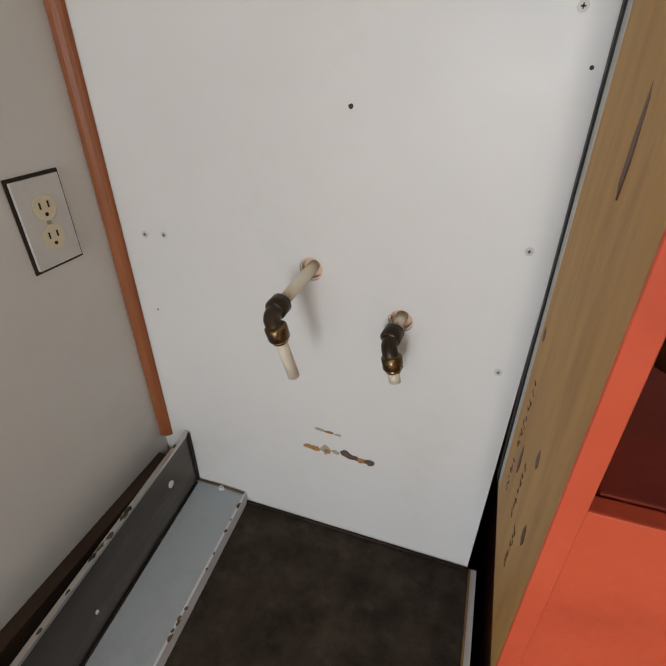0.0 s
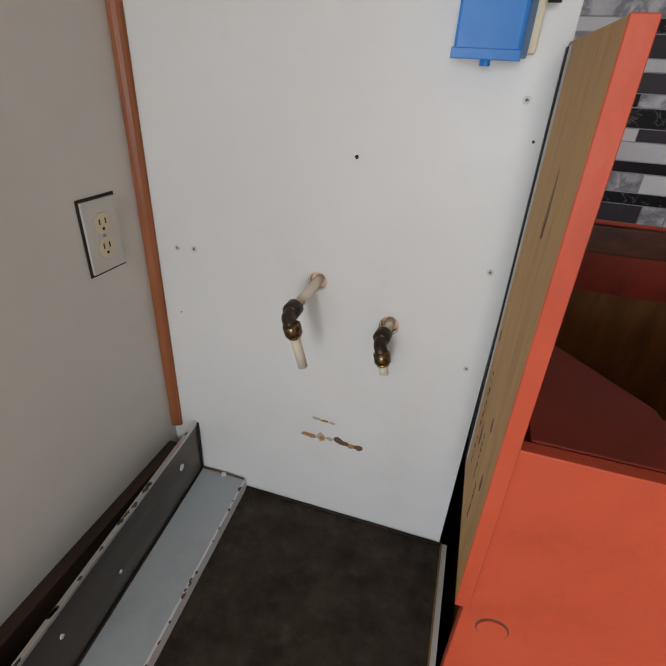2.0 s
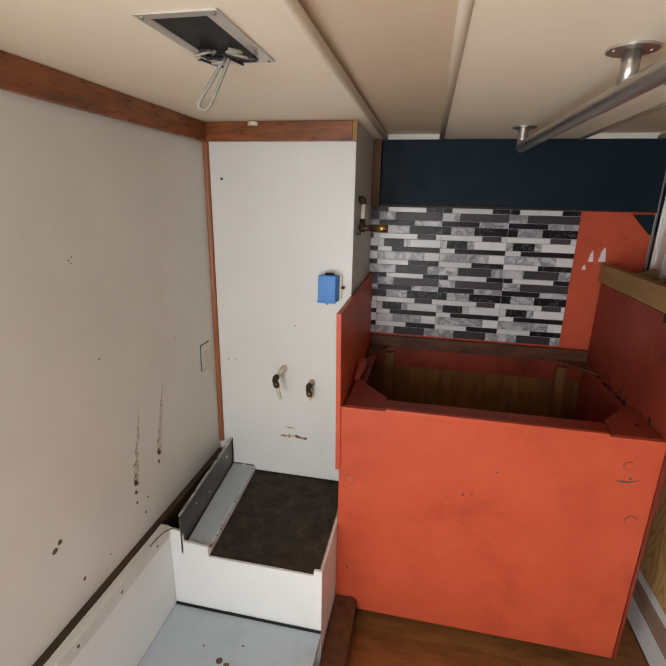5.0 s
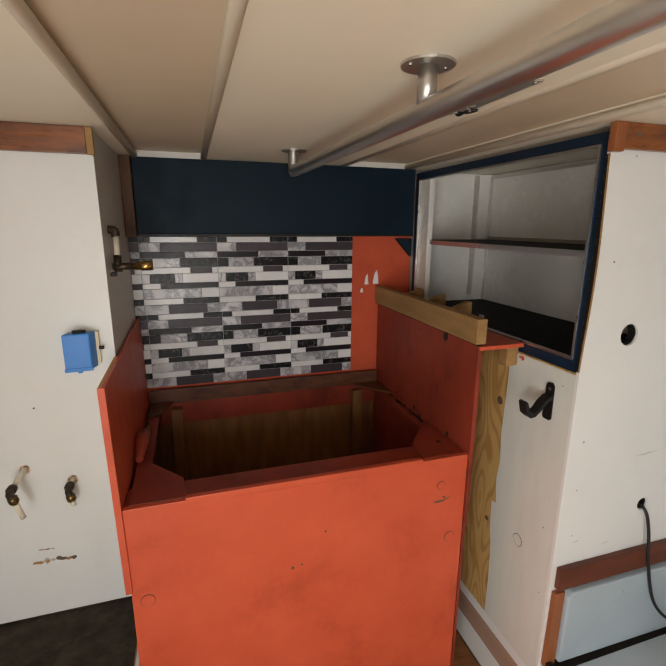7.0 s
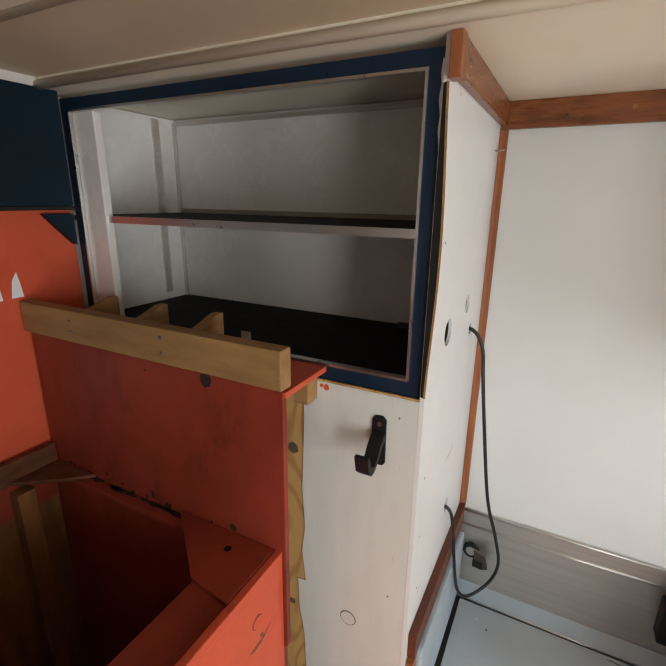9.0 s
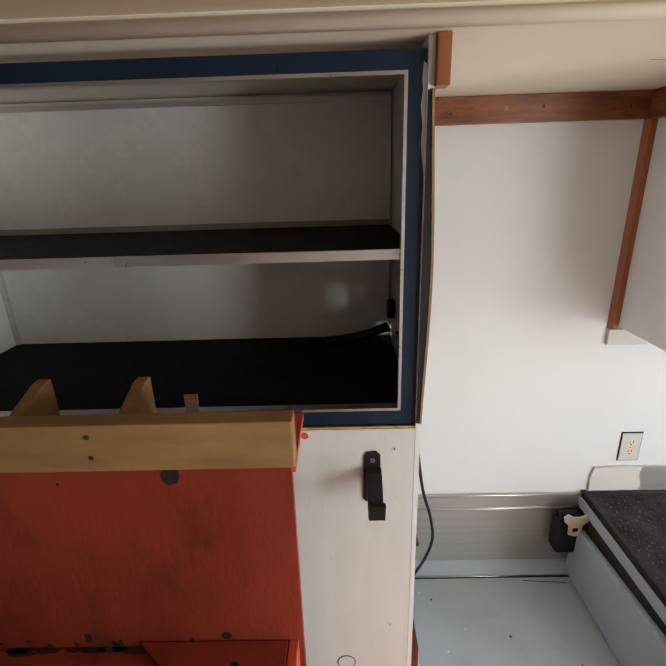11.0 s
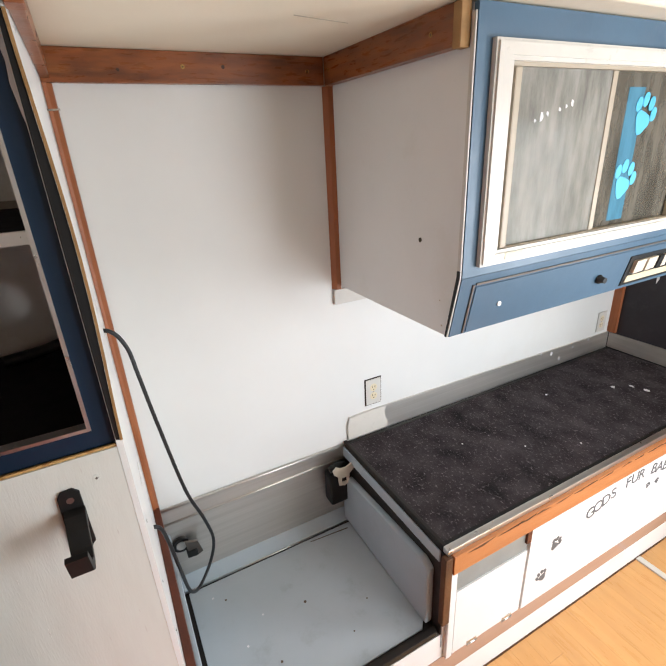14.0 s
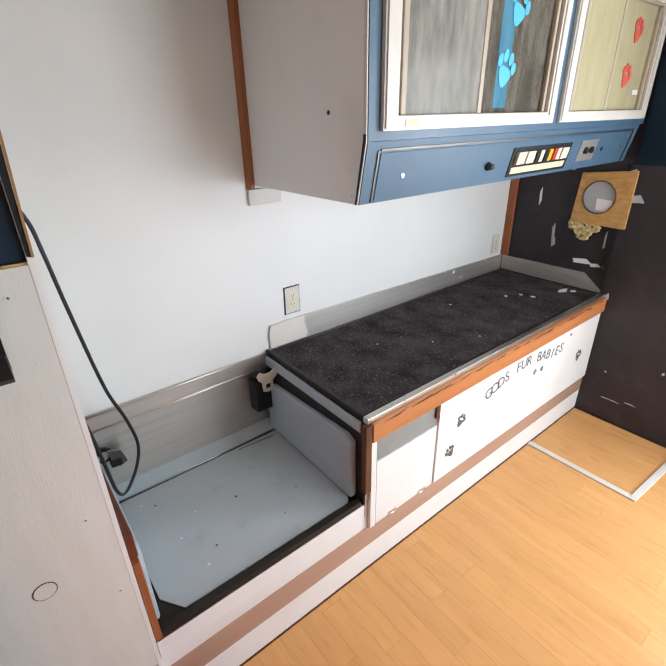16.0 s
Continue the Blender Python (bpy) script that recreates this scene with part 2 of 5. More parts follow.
setting("floor", box(-0.05, XR + 0.05, YF - 0.05, YB + 0.05, -0.06, -0.006), DARKWOOD, "dark subfloor under worn maple floorboards", "floor")
setting("wall_left", holed(rect(YF - 0.05, YB + 0.05, -0.06, 2.22), [rect(-2.72, -1.88, 0.0, 2.0)], "x", -0.05, 0.0), GREYWALL,
        "aged off-white wallboard with brown drip stains and an open doorway", "wall")
setting("wall_right", box(XR, XR + 0.05, YF - 0.05, YB + 0.05, -0.06, 2.22), SHELLWHITE, "smooth white wallboard above a steel splash strip", "wall")
setting("wall_back", box(0.0, 1.966, YB, YB + 0.05, -0.06, 2.22), ORANGE, "orange painted wall behind the wash tub", "wall")
setting("wall_outer", box(1.9, XR + 0.05, YB + 0.0505, YB + 0.10, -0.06, 2.22), GREYWALL, "plain outer wall behind the open cabinet", "wall")
# the unseen opening is added to let the cab fill through
setting("wall_far", holed(rect(0.0, XR, -0.06, 2.22), [rect(0.28, 0.98, 0.45, 1.95)], "y", YF - 0.05, YF), BLACKWALL,
        "scuffed black bulkhead with torn tape scraps", "wall")

# the ceiling: cream skin with two shallow troughs that run the length of the room
T1, T2 = (0.693, 0.962), (1.582, 1.905)
_bm = bmesh.new()
for xa, xb in ((0.0, T1[0]), (T1[1], T2[0]), (T2[1], XR)):
    box(xa, xb, YF, YB + 0.06, HZ, HZ + 0.045, bm=_bm)
box(0.0, XR, YF, YB + 0.06, HZ + 0.045, HZ + 0.08, bm=_bm)
setting("ceiling", _bm, CEIL, "cream vinyl ceiling, slightly sagging and stained", "ceiling")
for xa, xb in (T1, T2):
    setting("ceiling_panel", box(xa, xb, YF + 0.002, YB - 0.03, HZ + 0.022, HZ + 0.043), TAN, "tan panel recessed in the cream ceiling", "ceiling panel")
    for x in (xa, xb):
        setting("trim", tube([(x, YF + 0.005, HZ + 0.004), (x, YB - 0.02, HZ + 0.004)], 0.012, 10), CEIL, "cream rounded bead along the ceiling trough", "trim")
    setting("trim", box(xa, xb, YB - 0.03, YB - 0.006, HZ - 0.008, HZ + 0.03, 0.003), TRIMWHITE, "white end strip closing the ceiling trough", "trim")

# partition with the water pipes
PX = 0.635
_holes = [ring(0.335, 1.085, 0.0175), ring(0.466, 1.027, 0.0175)]
setting("wall_pipe_panel", holed(rect(0.0, PX, 0.0, HZ), _holes, "y", 0.0, 0.012), WHITE, "white laminate panel with two pipe holes, screws and a torn scar", "wall panel")
setting("wall_partition_side", box(PX - 0.012, PX, 0.0125, YB, 0.0, HZ), GREYWALL, "grey side of the boxed-in pipe partition", "wall panel")
setting("wall_partition_core", box(0.0, PX - 0.014, 0.0135, YB, 0.0, HZ - 0.002), SHELLWHITE, "pale boarding inside the pipe partition", "wall panel")

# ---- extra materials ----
# dirty orange, also darkened in colour for the tub's dimmer sides
SHADEDIRTYORANGE = surf("dirty_shaded_orange_paint", (0.29, 0.044, 0.023), (0.20, 0.030, 0.016), 4, 0.42, 0.2, stretch=(1.5, 1.6, 0.8), stain=(0.035, 0.011, 0.008), stain_scale=3.4, stain_amt=0.9, fine=60)
DULLSTEEL = surf("dull_dark_steel", (0.19, 0.165, 0.145), (0.125, 0.108, 0.095), 3, 0.42, 0.05, metal=0.9, stretch=(1, 0.3, 1.5), stain=(0.42, 0.39, 0.36), stain_scale=5, stain_amt=0.45)
FLOORDARK = surf("darker_brown_floor", (0.30, 0.115, 0.036), (0.18, 0.066, 0.022), 6, 0.4, 0.1, stretch=(1, 4, 1), stain=(0.030, 0.014, 0.008), stain_scale=4, stain_amt=0.8, rnd=0.1)
WETWOOD = surf("red_brown_wet_wood", (0.150, 0.052, 0.024), (0.070, 0.025, 0.013), 7, 0.45, 0.3, stretch=(1.5, 4, 4), stain=(0.012, 0.008, 0.006), stain_scale=5, stain_amt=0.9)
# stained plywood, its colour lowered further for the shade inside the tub
SHADEDPLY = surf("stained_shaded_plywood", (0.24, 0.105, 0.034), (0.130, 0.052, 0.018), 5, 0.55, 0.25, stretch=(4, 4, 0.8), stain=(0.018, 0.010, 0.006), stain_scale=3, stain_amt=0.8)
GRIMESHADE = surf("black_grime_and_deep_shade", (0.020, 0.013, 0.010), (0.038, 0.022, 0.014), 20, 0.7, 0.4)
FRAMEBLUE = surf("navy_painted_frame", (0.008, 0.022, 0.046), (0.006, 0.017, 0.036), 5, 0.34, 0.06)
EDGEWOOD = surf("orange_edge_wood", (0.50, 0.205, 0.075), (0.40, 0.145, 0.050), 5, 0.35, 0.12, stretch=(2, 0.4, 6), stain=(0.16, 0.055, 0.02), stain_scale=7, stain_amt=0.5)
TILE_WHITE = surf("white_gloss_tile", (0.76, 0.75, 0.76), (0.70, 0.69, 0.70), 14, 0.24, 0.02, rnd=0.08)
TILE_MARBLE = surf("grey_veined_marble_tile", (0.66, 0.65, 0.67), (0.43, 0.42, 0.46), 13, 0.26, 0.02, rnd=0.12)
TILE_GREY = surf("grey_mauve_tile", (0.070, 0.056, 0.065), (0.056, 0.044, 0.053), 20, 0.32, 0.03, rnd=0.2, spec=0.2)
TILE_PLUM = surf("dark_plum_tile", (0.018, 0.011, 0.015), (0.014, 0.009, 0.012), 20, 0.32, 0.03, rnd=0.2, spec=0.2)
TILE_BLACK = surf("black_veined_tile", (0.006, 0.005, 0.006), (0.010, 0.008, 0.010), 18, 0.32, 0.02, rnd=0.1, spec=0.2)
GROUT = surf("grey_tile_joint", (0.46, 0.45, 0.46), (0.38, 0.37, 0.38), 20, 0.5, 0.05)
# near-black wood for knots; on the wall strip it paints the groove's shade
KNOTSHADEWOOD = surf("dark_knot_and_shaded_groove_wood", (0.060, 0.032, 0.018), (0.030, 0.018, 0.012), 6, 0.6, 0.3, stretch=(4, 0.6, 4), stain=(0.012, 0.009, 0.007), stain_scale=4, stain_amt=0.7)
DULLGREY = surf("dull_grey_board", (0.25, 0.26, 0.25), (0.21, 0.22, 0.21), 6, 0.5, 0.05)
LITHOLECORE = surf("pale_pink_lit_board_core", (0.74, 0.50, 0.36), (0.80, 0.68, 0.56), 70, 0.7, 0.3)
STAMP = surf("dark_brown_stamp_ink", (0.060, 0.032, 0.018), (0.11, 0.060, 0.030), 90, 0.7, 0.1)
BRONZE_WORN = surf("worn_brassy_bronze", (0.21, 0.135, 0.060), (0.085, 0.055, 0.032), 45, 0.30, 0.06, metal=0.9)
PEX = surf("cream_plastic_pipe", (0.72, 0.66, 0.55), (0.66, 0.60, 0.48), 20, 0.35, 0.02)
BRONZE = surf("dark_bronze_fitting", (0.040, 0.029, 0.021), (0.075, 0.052, 0.034), 40, 0.38, 0.08, metal=0.6)
BRASS = surf("yellow_brass", (0.58, 0.38, 0.14), (0.40, 0.25, 0.09), 40, 0.28, 0.05, metal=1.0)
BLUEPLASTIC = surf("bright_blue_plastic", (0.035, 0.220, 0.640), (0.030, 0.195, 0.580), 10, 0.35, 0.03)
CREAM = surf("cream_plastic", (0.70, 0.62, 0.44), (0.64, 0.56, 0.39), 14, 0.4, 0.03)
PLATE = surf("painted_cover_plate", (0.60, 0.585, 0.55), (0.55, 0.535, 0.50), 16, 0.35, 0.04)
SCREW = surf("dull_screw_head", (0.42, 0.40, 0.37), (0.30, 0.28, 0.25), 60, 0.4, 0.1, metal=1.0)
HOLEDARK = surf("dark_nail_hole", (0.045, 0.038, 0.030), None, 40, 0.7, 0.1)
RUST = surf("brown_drip_stain", (0.16, 0.105, 0.055), (0.10, 0.065, 0.035), 60, 0.6, 0.1)
FAINT = surf("faint_brown_smear", (0.42, 0.36, 0.27), (0.47, 0.42, 0.34), 40, 0.55, 0.05)
TORN = surf("torn_brown_board_core", (0.33, 0.15, 0.05), (0.46, 0.27, 0.11), 90, 0.8, 0.5)
TORNDARK = surf("dark_torn_core", (0.075, 0.055, 0.045), (0.15, 0.10, 0.06), 90, 0.8, 0.5)
CABLE = surf("black_rubber_cable", (0.014, 0.014, 0.015), (0.022, 0.022, 0.023), 40, 0.4, 0.05)
WIRE = surf("grey_flat_wire", (0.36, 0.34, 0.29), (0.30, 0.28, 0.24), 30, 0.45, 0.05)
NICKEL = surf("pale_seatbelt_bracket", (0.70, 0.67, 0.58), (0.62, 0.58, 0.49), 20, 0.35, 0.05)
VINYL = surf("white_window_frame", (0.68, 0.66, 0.61), (0.62, 0.60, 0.55), 8, 0.32, 0.03)
BEIGE = surf("beige_sliding_rail", (0.40, 0.34, 0.26), (0.46, 0.40, 0.31), 8, 0.35, 0.03)
PAWBLUE = surf("light_blue_sticker", (0.10, 0.50, 0.78), (0.09, 0.46, 0.73), 8, 0.4, 0.02)
PAWRED = surf("red_sticker", (0.70, 0.13, 0.09), (0.64, 0.11, 0.08), 8, 0.4, 0.02)
INK = surf("dark_grey_lettering", (0.085, 0.085, 0.09), (0.13, 0.13, 0.135), 60, 0.5, 0.02)
FOAM = surf("yellow_spray_foam", (0.66, 0.55, 0.30), (0.50, 0.38, 0.17), 50, 0.8, 0.8)
OSB = surf("strand_board", (0.56, 0.34, 0.12), (0.40, 0.22, 0.07), 22, 0.6, 0.3, stretch=(1, 1, 2.2), stain=(0.66, 0.46, 0.20), stain_scale=24, stain_amt=0.6)
PAPER = surf("white_paper", (0.78, 0.78, 0.80), None, 10, 0.6, 0.05)
GREYDISC = surf("grey_cap", (0.42, 0.43, 0.46), (0.38, 0.39, 0.42), 10, 0.4, 0.03)
SWITCHES = [surf("switch_" + n, c, None, 20, 0.35, 0.02) for n, c in (("cream", (0.74, 0.66, 0.54)), ("black", (0.02, 0.02, 0.02)), ("amber", (0.80, 0.42, 0.03)), ("red", (0.50, 0.05, 0.03)))]
# cabinet insides toned down: their shade is put into the colour
SHADEDINSIDE = surf("shade_dimmed_cabinet_inside", (0.36, 0.33, 0.27), (0.30, 0.27, 0.22), 4, 0.5, 0.05)
# the strip's pinkish brown is the floor's reflection put into the base colour
STRIPREFLECTION = surf("gloss_strip_with_floor_reflection", (0.42, 0.275, 0.21), (0.36, 0.23, 0.17), 4, 0.16, 0.03, stretch=(1, 0.3, 3), stain=(0.26, 0.15, 0.10), stain_scale=2.2, stain_amt=0.35, spec=0.7)


def veined(m, dark, amount, scale, width):
    """Thin crooked veins over a stone's base colour."""
    N, L = m.node_tree.nodes, m.node_tree.links
    bsdf = N["Principled BSDF"]
    base = bsdf.inputs["Base Color"].links[0].from_socket
    co, no, oi, ad = N.new("ShaderNodeTexCoord"), N.new("ShaderNodeTexNoise"), N.new("ShaderNodeObjectInfo"), N.new("ShaderNodeVectorMath")
    no.inputs["Scale"].default_value, no.inputs["Detail"].default_value, no.inputs["Roughness"].default_value, no.inputs["Distortion"].default_value = scale, 6.0, 0.60, 0.5
    L.new(co.outputs["Object"], ad.inputs[0])
    mu = N.new("ShaderNodeMath")
    mu.operation, mu.inputs[1].default_value = "MULTIPLY", 11.0
    L.new(oi.outputs["Random"], mu.inputs[0])
    L.new(mu.outputs[0], ad.inputs[1])
    L.new(ad.outputs[0], no.inputs["Vector"])
    su, ab, mr, mx = N.new("ShaderNodeMath"), N.new("ShaderNodeMath"), N.new("ShaderNodeMapRange"), N.new("ShaderNodeMix")
    su.operation, su.inputs[1].default_value, ab.operation, mx.data_type = "SUBTRACT", 0.5, "ABSOLUTE", "RGBA"
    mr.inputs["From Min"].default_value, mr.inputs["From Max"].default_value = 0.0, width
    mr.inputs["To Min"].default_value, mr.inputs["To Max"].default_value = amount, 0.0
    L.new(no.outputs["Fac"], su.inputs[0])
    L.new(su.outputs[0], ab.inputs[0])
    L.new(ab.outputs[0], mr.inputs[0])
    L.new(mr.outputs[0], mx.inputs[0])
    L.new(base, mx.inputs[6])
    mx.inputs[7].default_value = (*dark, 1)
    L.new(mx.outputs[2], bsdf.inputs["Base Color"])


veined(TILE_MARBLE, (0.13, 0.125, 0.15), 0.75, 11.0, 0.085)
veined(TILE_BLACK, (0.22, 0.21, 0.22), 0.6, 14.0, 0.012)


def pane_material(name, tint, film, low_dirt, high_dirt, gloss):
    """Thin dusty glazing: clear, with a gloss that grows at grazing angles and a smeared film."""
    m = bpy.data.materials.new(name)
    m.use_nodes = True
    t = m.node_tree
    N, L = t.nodes, t.links
    N.remove(N["Principled BSDF"])
    out = N["Material Output"]
    tr, gl, df = N.new("ShaderNodeBsdfTransparent"), N.new("ShaderNodeBsdfGlossy"), N.new("ShaderNodeBsdfDiffuse")
    tr.inputs[0].default_value = (*tint, 1)
    gl.inputs["Roughness"].default_value = 0.12
    df.inputs[0].default_value = (*film, 1)
    fr = N.new("ShaderNodeFresnel")
    fr.inputs[0].default_value = 1.5
    co, no, mr = N.new("ShaderNodeTexCoord"), N.new("ShaderNodeTexNoise"), N.new("ShaderNodeMapRange")
    mp = N.new("ShaderNodeMapping")
    mp.inputs["Scale"].default_value = (1, 4.0, 0.9)
    no.inputs["Scale"].default_value, no.inputs["Detail"].default_value, no.inputs["Roughness"].default_value = 6.0, 9.0, 0.66
    mr.inputs["From Min"].default_value, mr.inputs["From Max"].default_value = 0.36, 0.62
    mr.inputs["To Min"].default_value, mr.inputs["To Max"].default_value = low_dirt, high_dirt
    L.new(co.outputs["Object"], mp.inputs[0])
    L.new(mp.outputs[0], no.inputs["Vector"])
    L.new(no.outputs["Fac"], mr.inputs[0])
    a, b = N.new("ShaderNodeMixShader"), N.new("ShaderNodeMixShader")
    L.new(mr.outputs[0], a.inputs[0])
    L.new(tr.outputs[0], a.inputs[1])
    L.new(df.outputs[0], a.inputs[2])
    k = N.new("ShaderNodeMath")
    k.operation, k.inputs[1].default_value = "MULTIPLY", gloss
    L.new(fr.outputs[0], k.inputs[0])
    L.new(k.outputs[0], b.inputs[0])
    L.new(a.outputs[0], b.inputs[1])
    L.new(gl.outputs[0], b.inputs[2])
    L.new(b.outputs[0], out.inputs[0])
    return m


GLASS = pane_material("dusty_window_pane", (0.50, 0.50, 0.47), (0.37, 0.36, 0.325), 0.36, 0.78, 0.07)
CLEARGLASS = pane_material("smoky_window_pane", (0.45, 0.43, 0.39), (0.28, 0.255, 0.21), 0.20, 0.48, 0.10)
AMBERGLASS = pane_material("yellowed_window_pane", (0.78, 0.72, 0.50), (0.48, 0.44, 0.28), 0.78, 0.88, 0.4)
BLUEFILM = pane_material("blue_tinted_film", (0.22, 0.50, 0.66), (0.14, 0.34, 0.46), 0.45, 0.65, 0.3)


def figured(name, pale, dark):
    """Plywood veneer: contour-like grain figure, long along the board, with a fine pore grain."""
    m = surf(name, pale, tuple(v * 0.88 for v in pale), 9, 0.6, 0.2, stretch=(4, 4, 0.8))
    N, L = m.node_tree.nodes, m.node_tree.links
    bsdf = N["Principled BSDF"]
    base = bsdf.inputs["Base Color"].links[0].from_socket
    co, mp, no = N.new("ShaderNodeTexCoord"), N.new("ShaderNodeMapping"), N.new("ShaderNodeTexNoise")
    mp.inputs["Scale"].default_value = (1, 1, 0.22)
    no.inputs["Scale"].default_value, no.inputs["Detail"].default_value = 7.0, 1.0
    mu, si, mr, mx = N.new("ShaderNodeMath"), N.new("ShaderNodeMath"), N.new("ShaderNodeMapRange"), N.new("ShaderNodeMix")
    mu.operation, mu.inputs[1].default_value, si.operation, mx.data_type = "MULTIPLY", 95.0, "SINE", "RGBA"
    mr.inputs["From Min"].default_value, mr.inputs["From Max"].default_value, mr.inputs["To Max"].default_value = 0.1, 1.0, 0.75
    L.new(co.outputs["Object"], mp.inputs[0])
    L.new(mp.outputs[0], no.inputs["Vector"])
    L.new(no.outputs["Fac"], mu.inputs[0])
    L.new(mu.outputs[0], si.inputs[0])
    L.new(si.outputs[0], mr.inputs[0])
    L.new(mr.outputs[0], mx.inputs[0])
    L.new(base, mx.inputs[6])
    mx.inputs[7].default_value = (*dark, 1)
    L.new(mx.outputs[2], bsdf.inputs["Base Color"])
    return m


PLYFIG = figured("figured_plywood", (0.56, 0.35, 0.13), (0.34, 0.17, 0.05))


def blob(cx, cy, r, n, rng, wob=0.35, sy=1.0):
    return [(cx + r * (1 + rng.uniform(-wob, wob)) * math.cos(2 * math.pi * i / n), cy + sy * r * (1 + rng.uniform(-wob, wob)) * math.sin(2 * math.pi * i / n)) for i in range(n)]


def paw(axis, a, b, cx, cz, s, turn=0.0, bm=None):
    """A paw print: a heart-shaped pad and four toes."""
    bm = bm or bmesh.new()
    c, sn = math.cos(turn), math.sin(turn)

    def place(pts):
        return [(cx + (u * c - v * sn) * s, cz + (u * sn + v * c) * s) for u, v in pts]
    pad = [(0.0, -0.62), (0.14, -0.56), (0.26, -0.40), (0.42, -0.14), (0.42, 0.02), (0.28, 0.14), (0.0, 0.16), (-0.28, 0.14), (-0.42, 0.02), (-0.42, -0.14), (-0.26, -0.40), (-0.14, -0.56)]
    prism(place(pad), axis, a, b, bm=bm)
    for u, v in ((-0.50, 0.26), (-0.20, 0.52), (0.20, 0.52), (0.50, 0.26)):
        prism(place([(u + 0.165 * math.cos(q * math.pi / 6), v + 0.25 * math.sin(q * math.pi / 6)) for q in range(12)]), axis, a, b, bm=bm)
    return bm


def screws(parent, spots, axis, at, out, r=0.006, mat_=None):
    """Screw heads with a cross slot, proud of a board."""
    for p, q in spots:
        c = {"x": (at, p, q), "y": (p, at, q), "z": (p, q, at)}[axis]
        bm = disc(c, axis, r, out, 12)
        s = part("screw", bm, mat_ or SCREW, parent)
        bm = bmesh.new()
        o = at + out * 1.15
        w = r * 0.45
        for hw, hh in ((w, r * 0.13), (r * 0.13, w)):
            prism(rect(p - hw, p + hw, q - hh, q + hh), axis, min(at, o), max(at, o), bm=bm)
        part("slot", bm, HOLEDARK, s)


def specks(parent, name, spots, axis, at, out, mat_, seed=3):
    rng = random.Random(seed)
    for p, q, r in spots:
        part(name, prism(blob(p, q, r, 14, rng, 0.14), axis, min(at, at + out), max(at, at + out)), mat_, parent)


W = {o.name: o for o in scene.objects}
panel_b, wall_a, wall_r, far = W["wall_pipe_panel"], W["wall_left"], W["wall_right"], W["wall_far"]

# ---- wash tub ----
YT, XL2, XR2, ZT = -0.281, 0.653, 1.792, 1.060
tub = thing("wash_tub", (1.22, 0.15, 0.0), "orange painted plywood dog wash tub, empty and worn", "wash tub")
front = part("front_panel", box(XL2, XR2, YT, YT + 0.018, 0.085, ZT, 0.002), ORANGE, tub)
for p, q, r in ((0.697, 0.743, 0.020), (1.686, 0.955, 0.015), (1.735, 0.734, 0.020)):
    part("plug", disc((p, YT - 0.0025, q), "y", r, 0.004, 18), ORANGE, front)
    part("plug_groove", holed(ring(p, q, r + 0.0022, 18), [ring(p, q, r, 18)], "y", YT - 0.0008, YT + 0.002), TORNDARK, front)
specks(front, "chip", [(1.144, 0.746, 0.006), (1.257, 0.861, 0.004), (1.175, 0.752, 0.004), (0.70, 0.30, 0.006), (1.70, 0.905, 0.005)], "y", YT + 0.001, -0.0022, TORNDARK)
part("scuff", prism([(1.655, 0.893), (1.70, 0.895), (1.735, 0.905), (1.70, 0.888), (1.67, 0.886)], "y", YT - 0.0009, YT + 0.001), TORNDARK, front)
part("front_lip", box(0.826, 1.604, YT - 0.007, YT + 0.012, ZT - 0.012, ZT + 0.012, 0.003), ORANGE, tub)


def slanted(x_f, x_b, th, y0, y1, z0, z1, rise=0.0):
    """An upright board whose plan runs from (x_f, y0) to (x_b, y1); it leans a little outwards at its top, which climbs to the back."""
    bm = bmesh.new()
    bot, top = [], []
    for x, y in ((x_f, y0), (x_f + th, y0), (x_b + th, y1), (x_b, y1)):
        zt = z1 + rise * (y - y0)
        bot.append(bm.verts.new((x + (1.1 - z0) * 0.016, y, z0)))
        top.append(bm.verts.new((x + (1.1 - zt) * 0.016, y, zt)))
    bm.faces.new(bot), bm.faces.new(top)
    for k in range(4):
        bm.faces.new((bot[k], bot[(k + 1) % 4], top[(k + 1) % 4], top[k]))
    bmesh.ops.recalc_face_normals(bm, faces=bm.faces)
    bmesh.ops.bevel(bm, geom=list(bm.edges), offset=0.0008, segments=1, affect="EDGES")
    return bm


left_side = part("side_panel", slanted(0.6435, 0.6500, 0.0095, YT - 0.006, 0.57, 0.785, 1.434, 0.022), ORANGE, tub)
part("side_edge", slanted(0.6345, 0.6345, 0.0185, YT - 0.0095, YT - 0.0062, 0.785, 1.434), ORANGE, tub)
ply = part("plywood_face", slanted(0.6345, 0.6365, 0.0088, YT - 0.006, -0.004, 0.787, 1.433, 0.022), PLY, tub, "bare plywood outer face with stamped marks")
rng = random.Random(11)


def on_ply(y, z):
    return 0.6345 + 0.0072 * (y + 0.286) + (1.1 - z) * 0.016


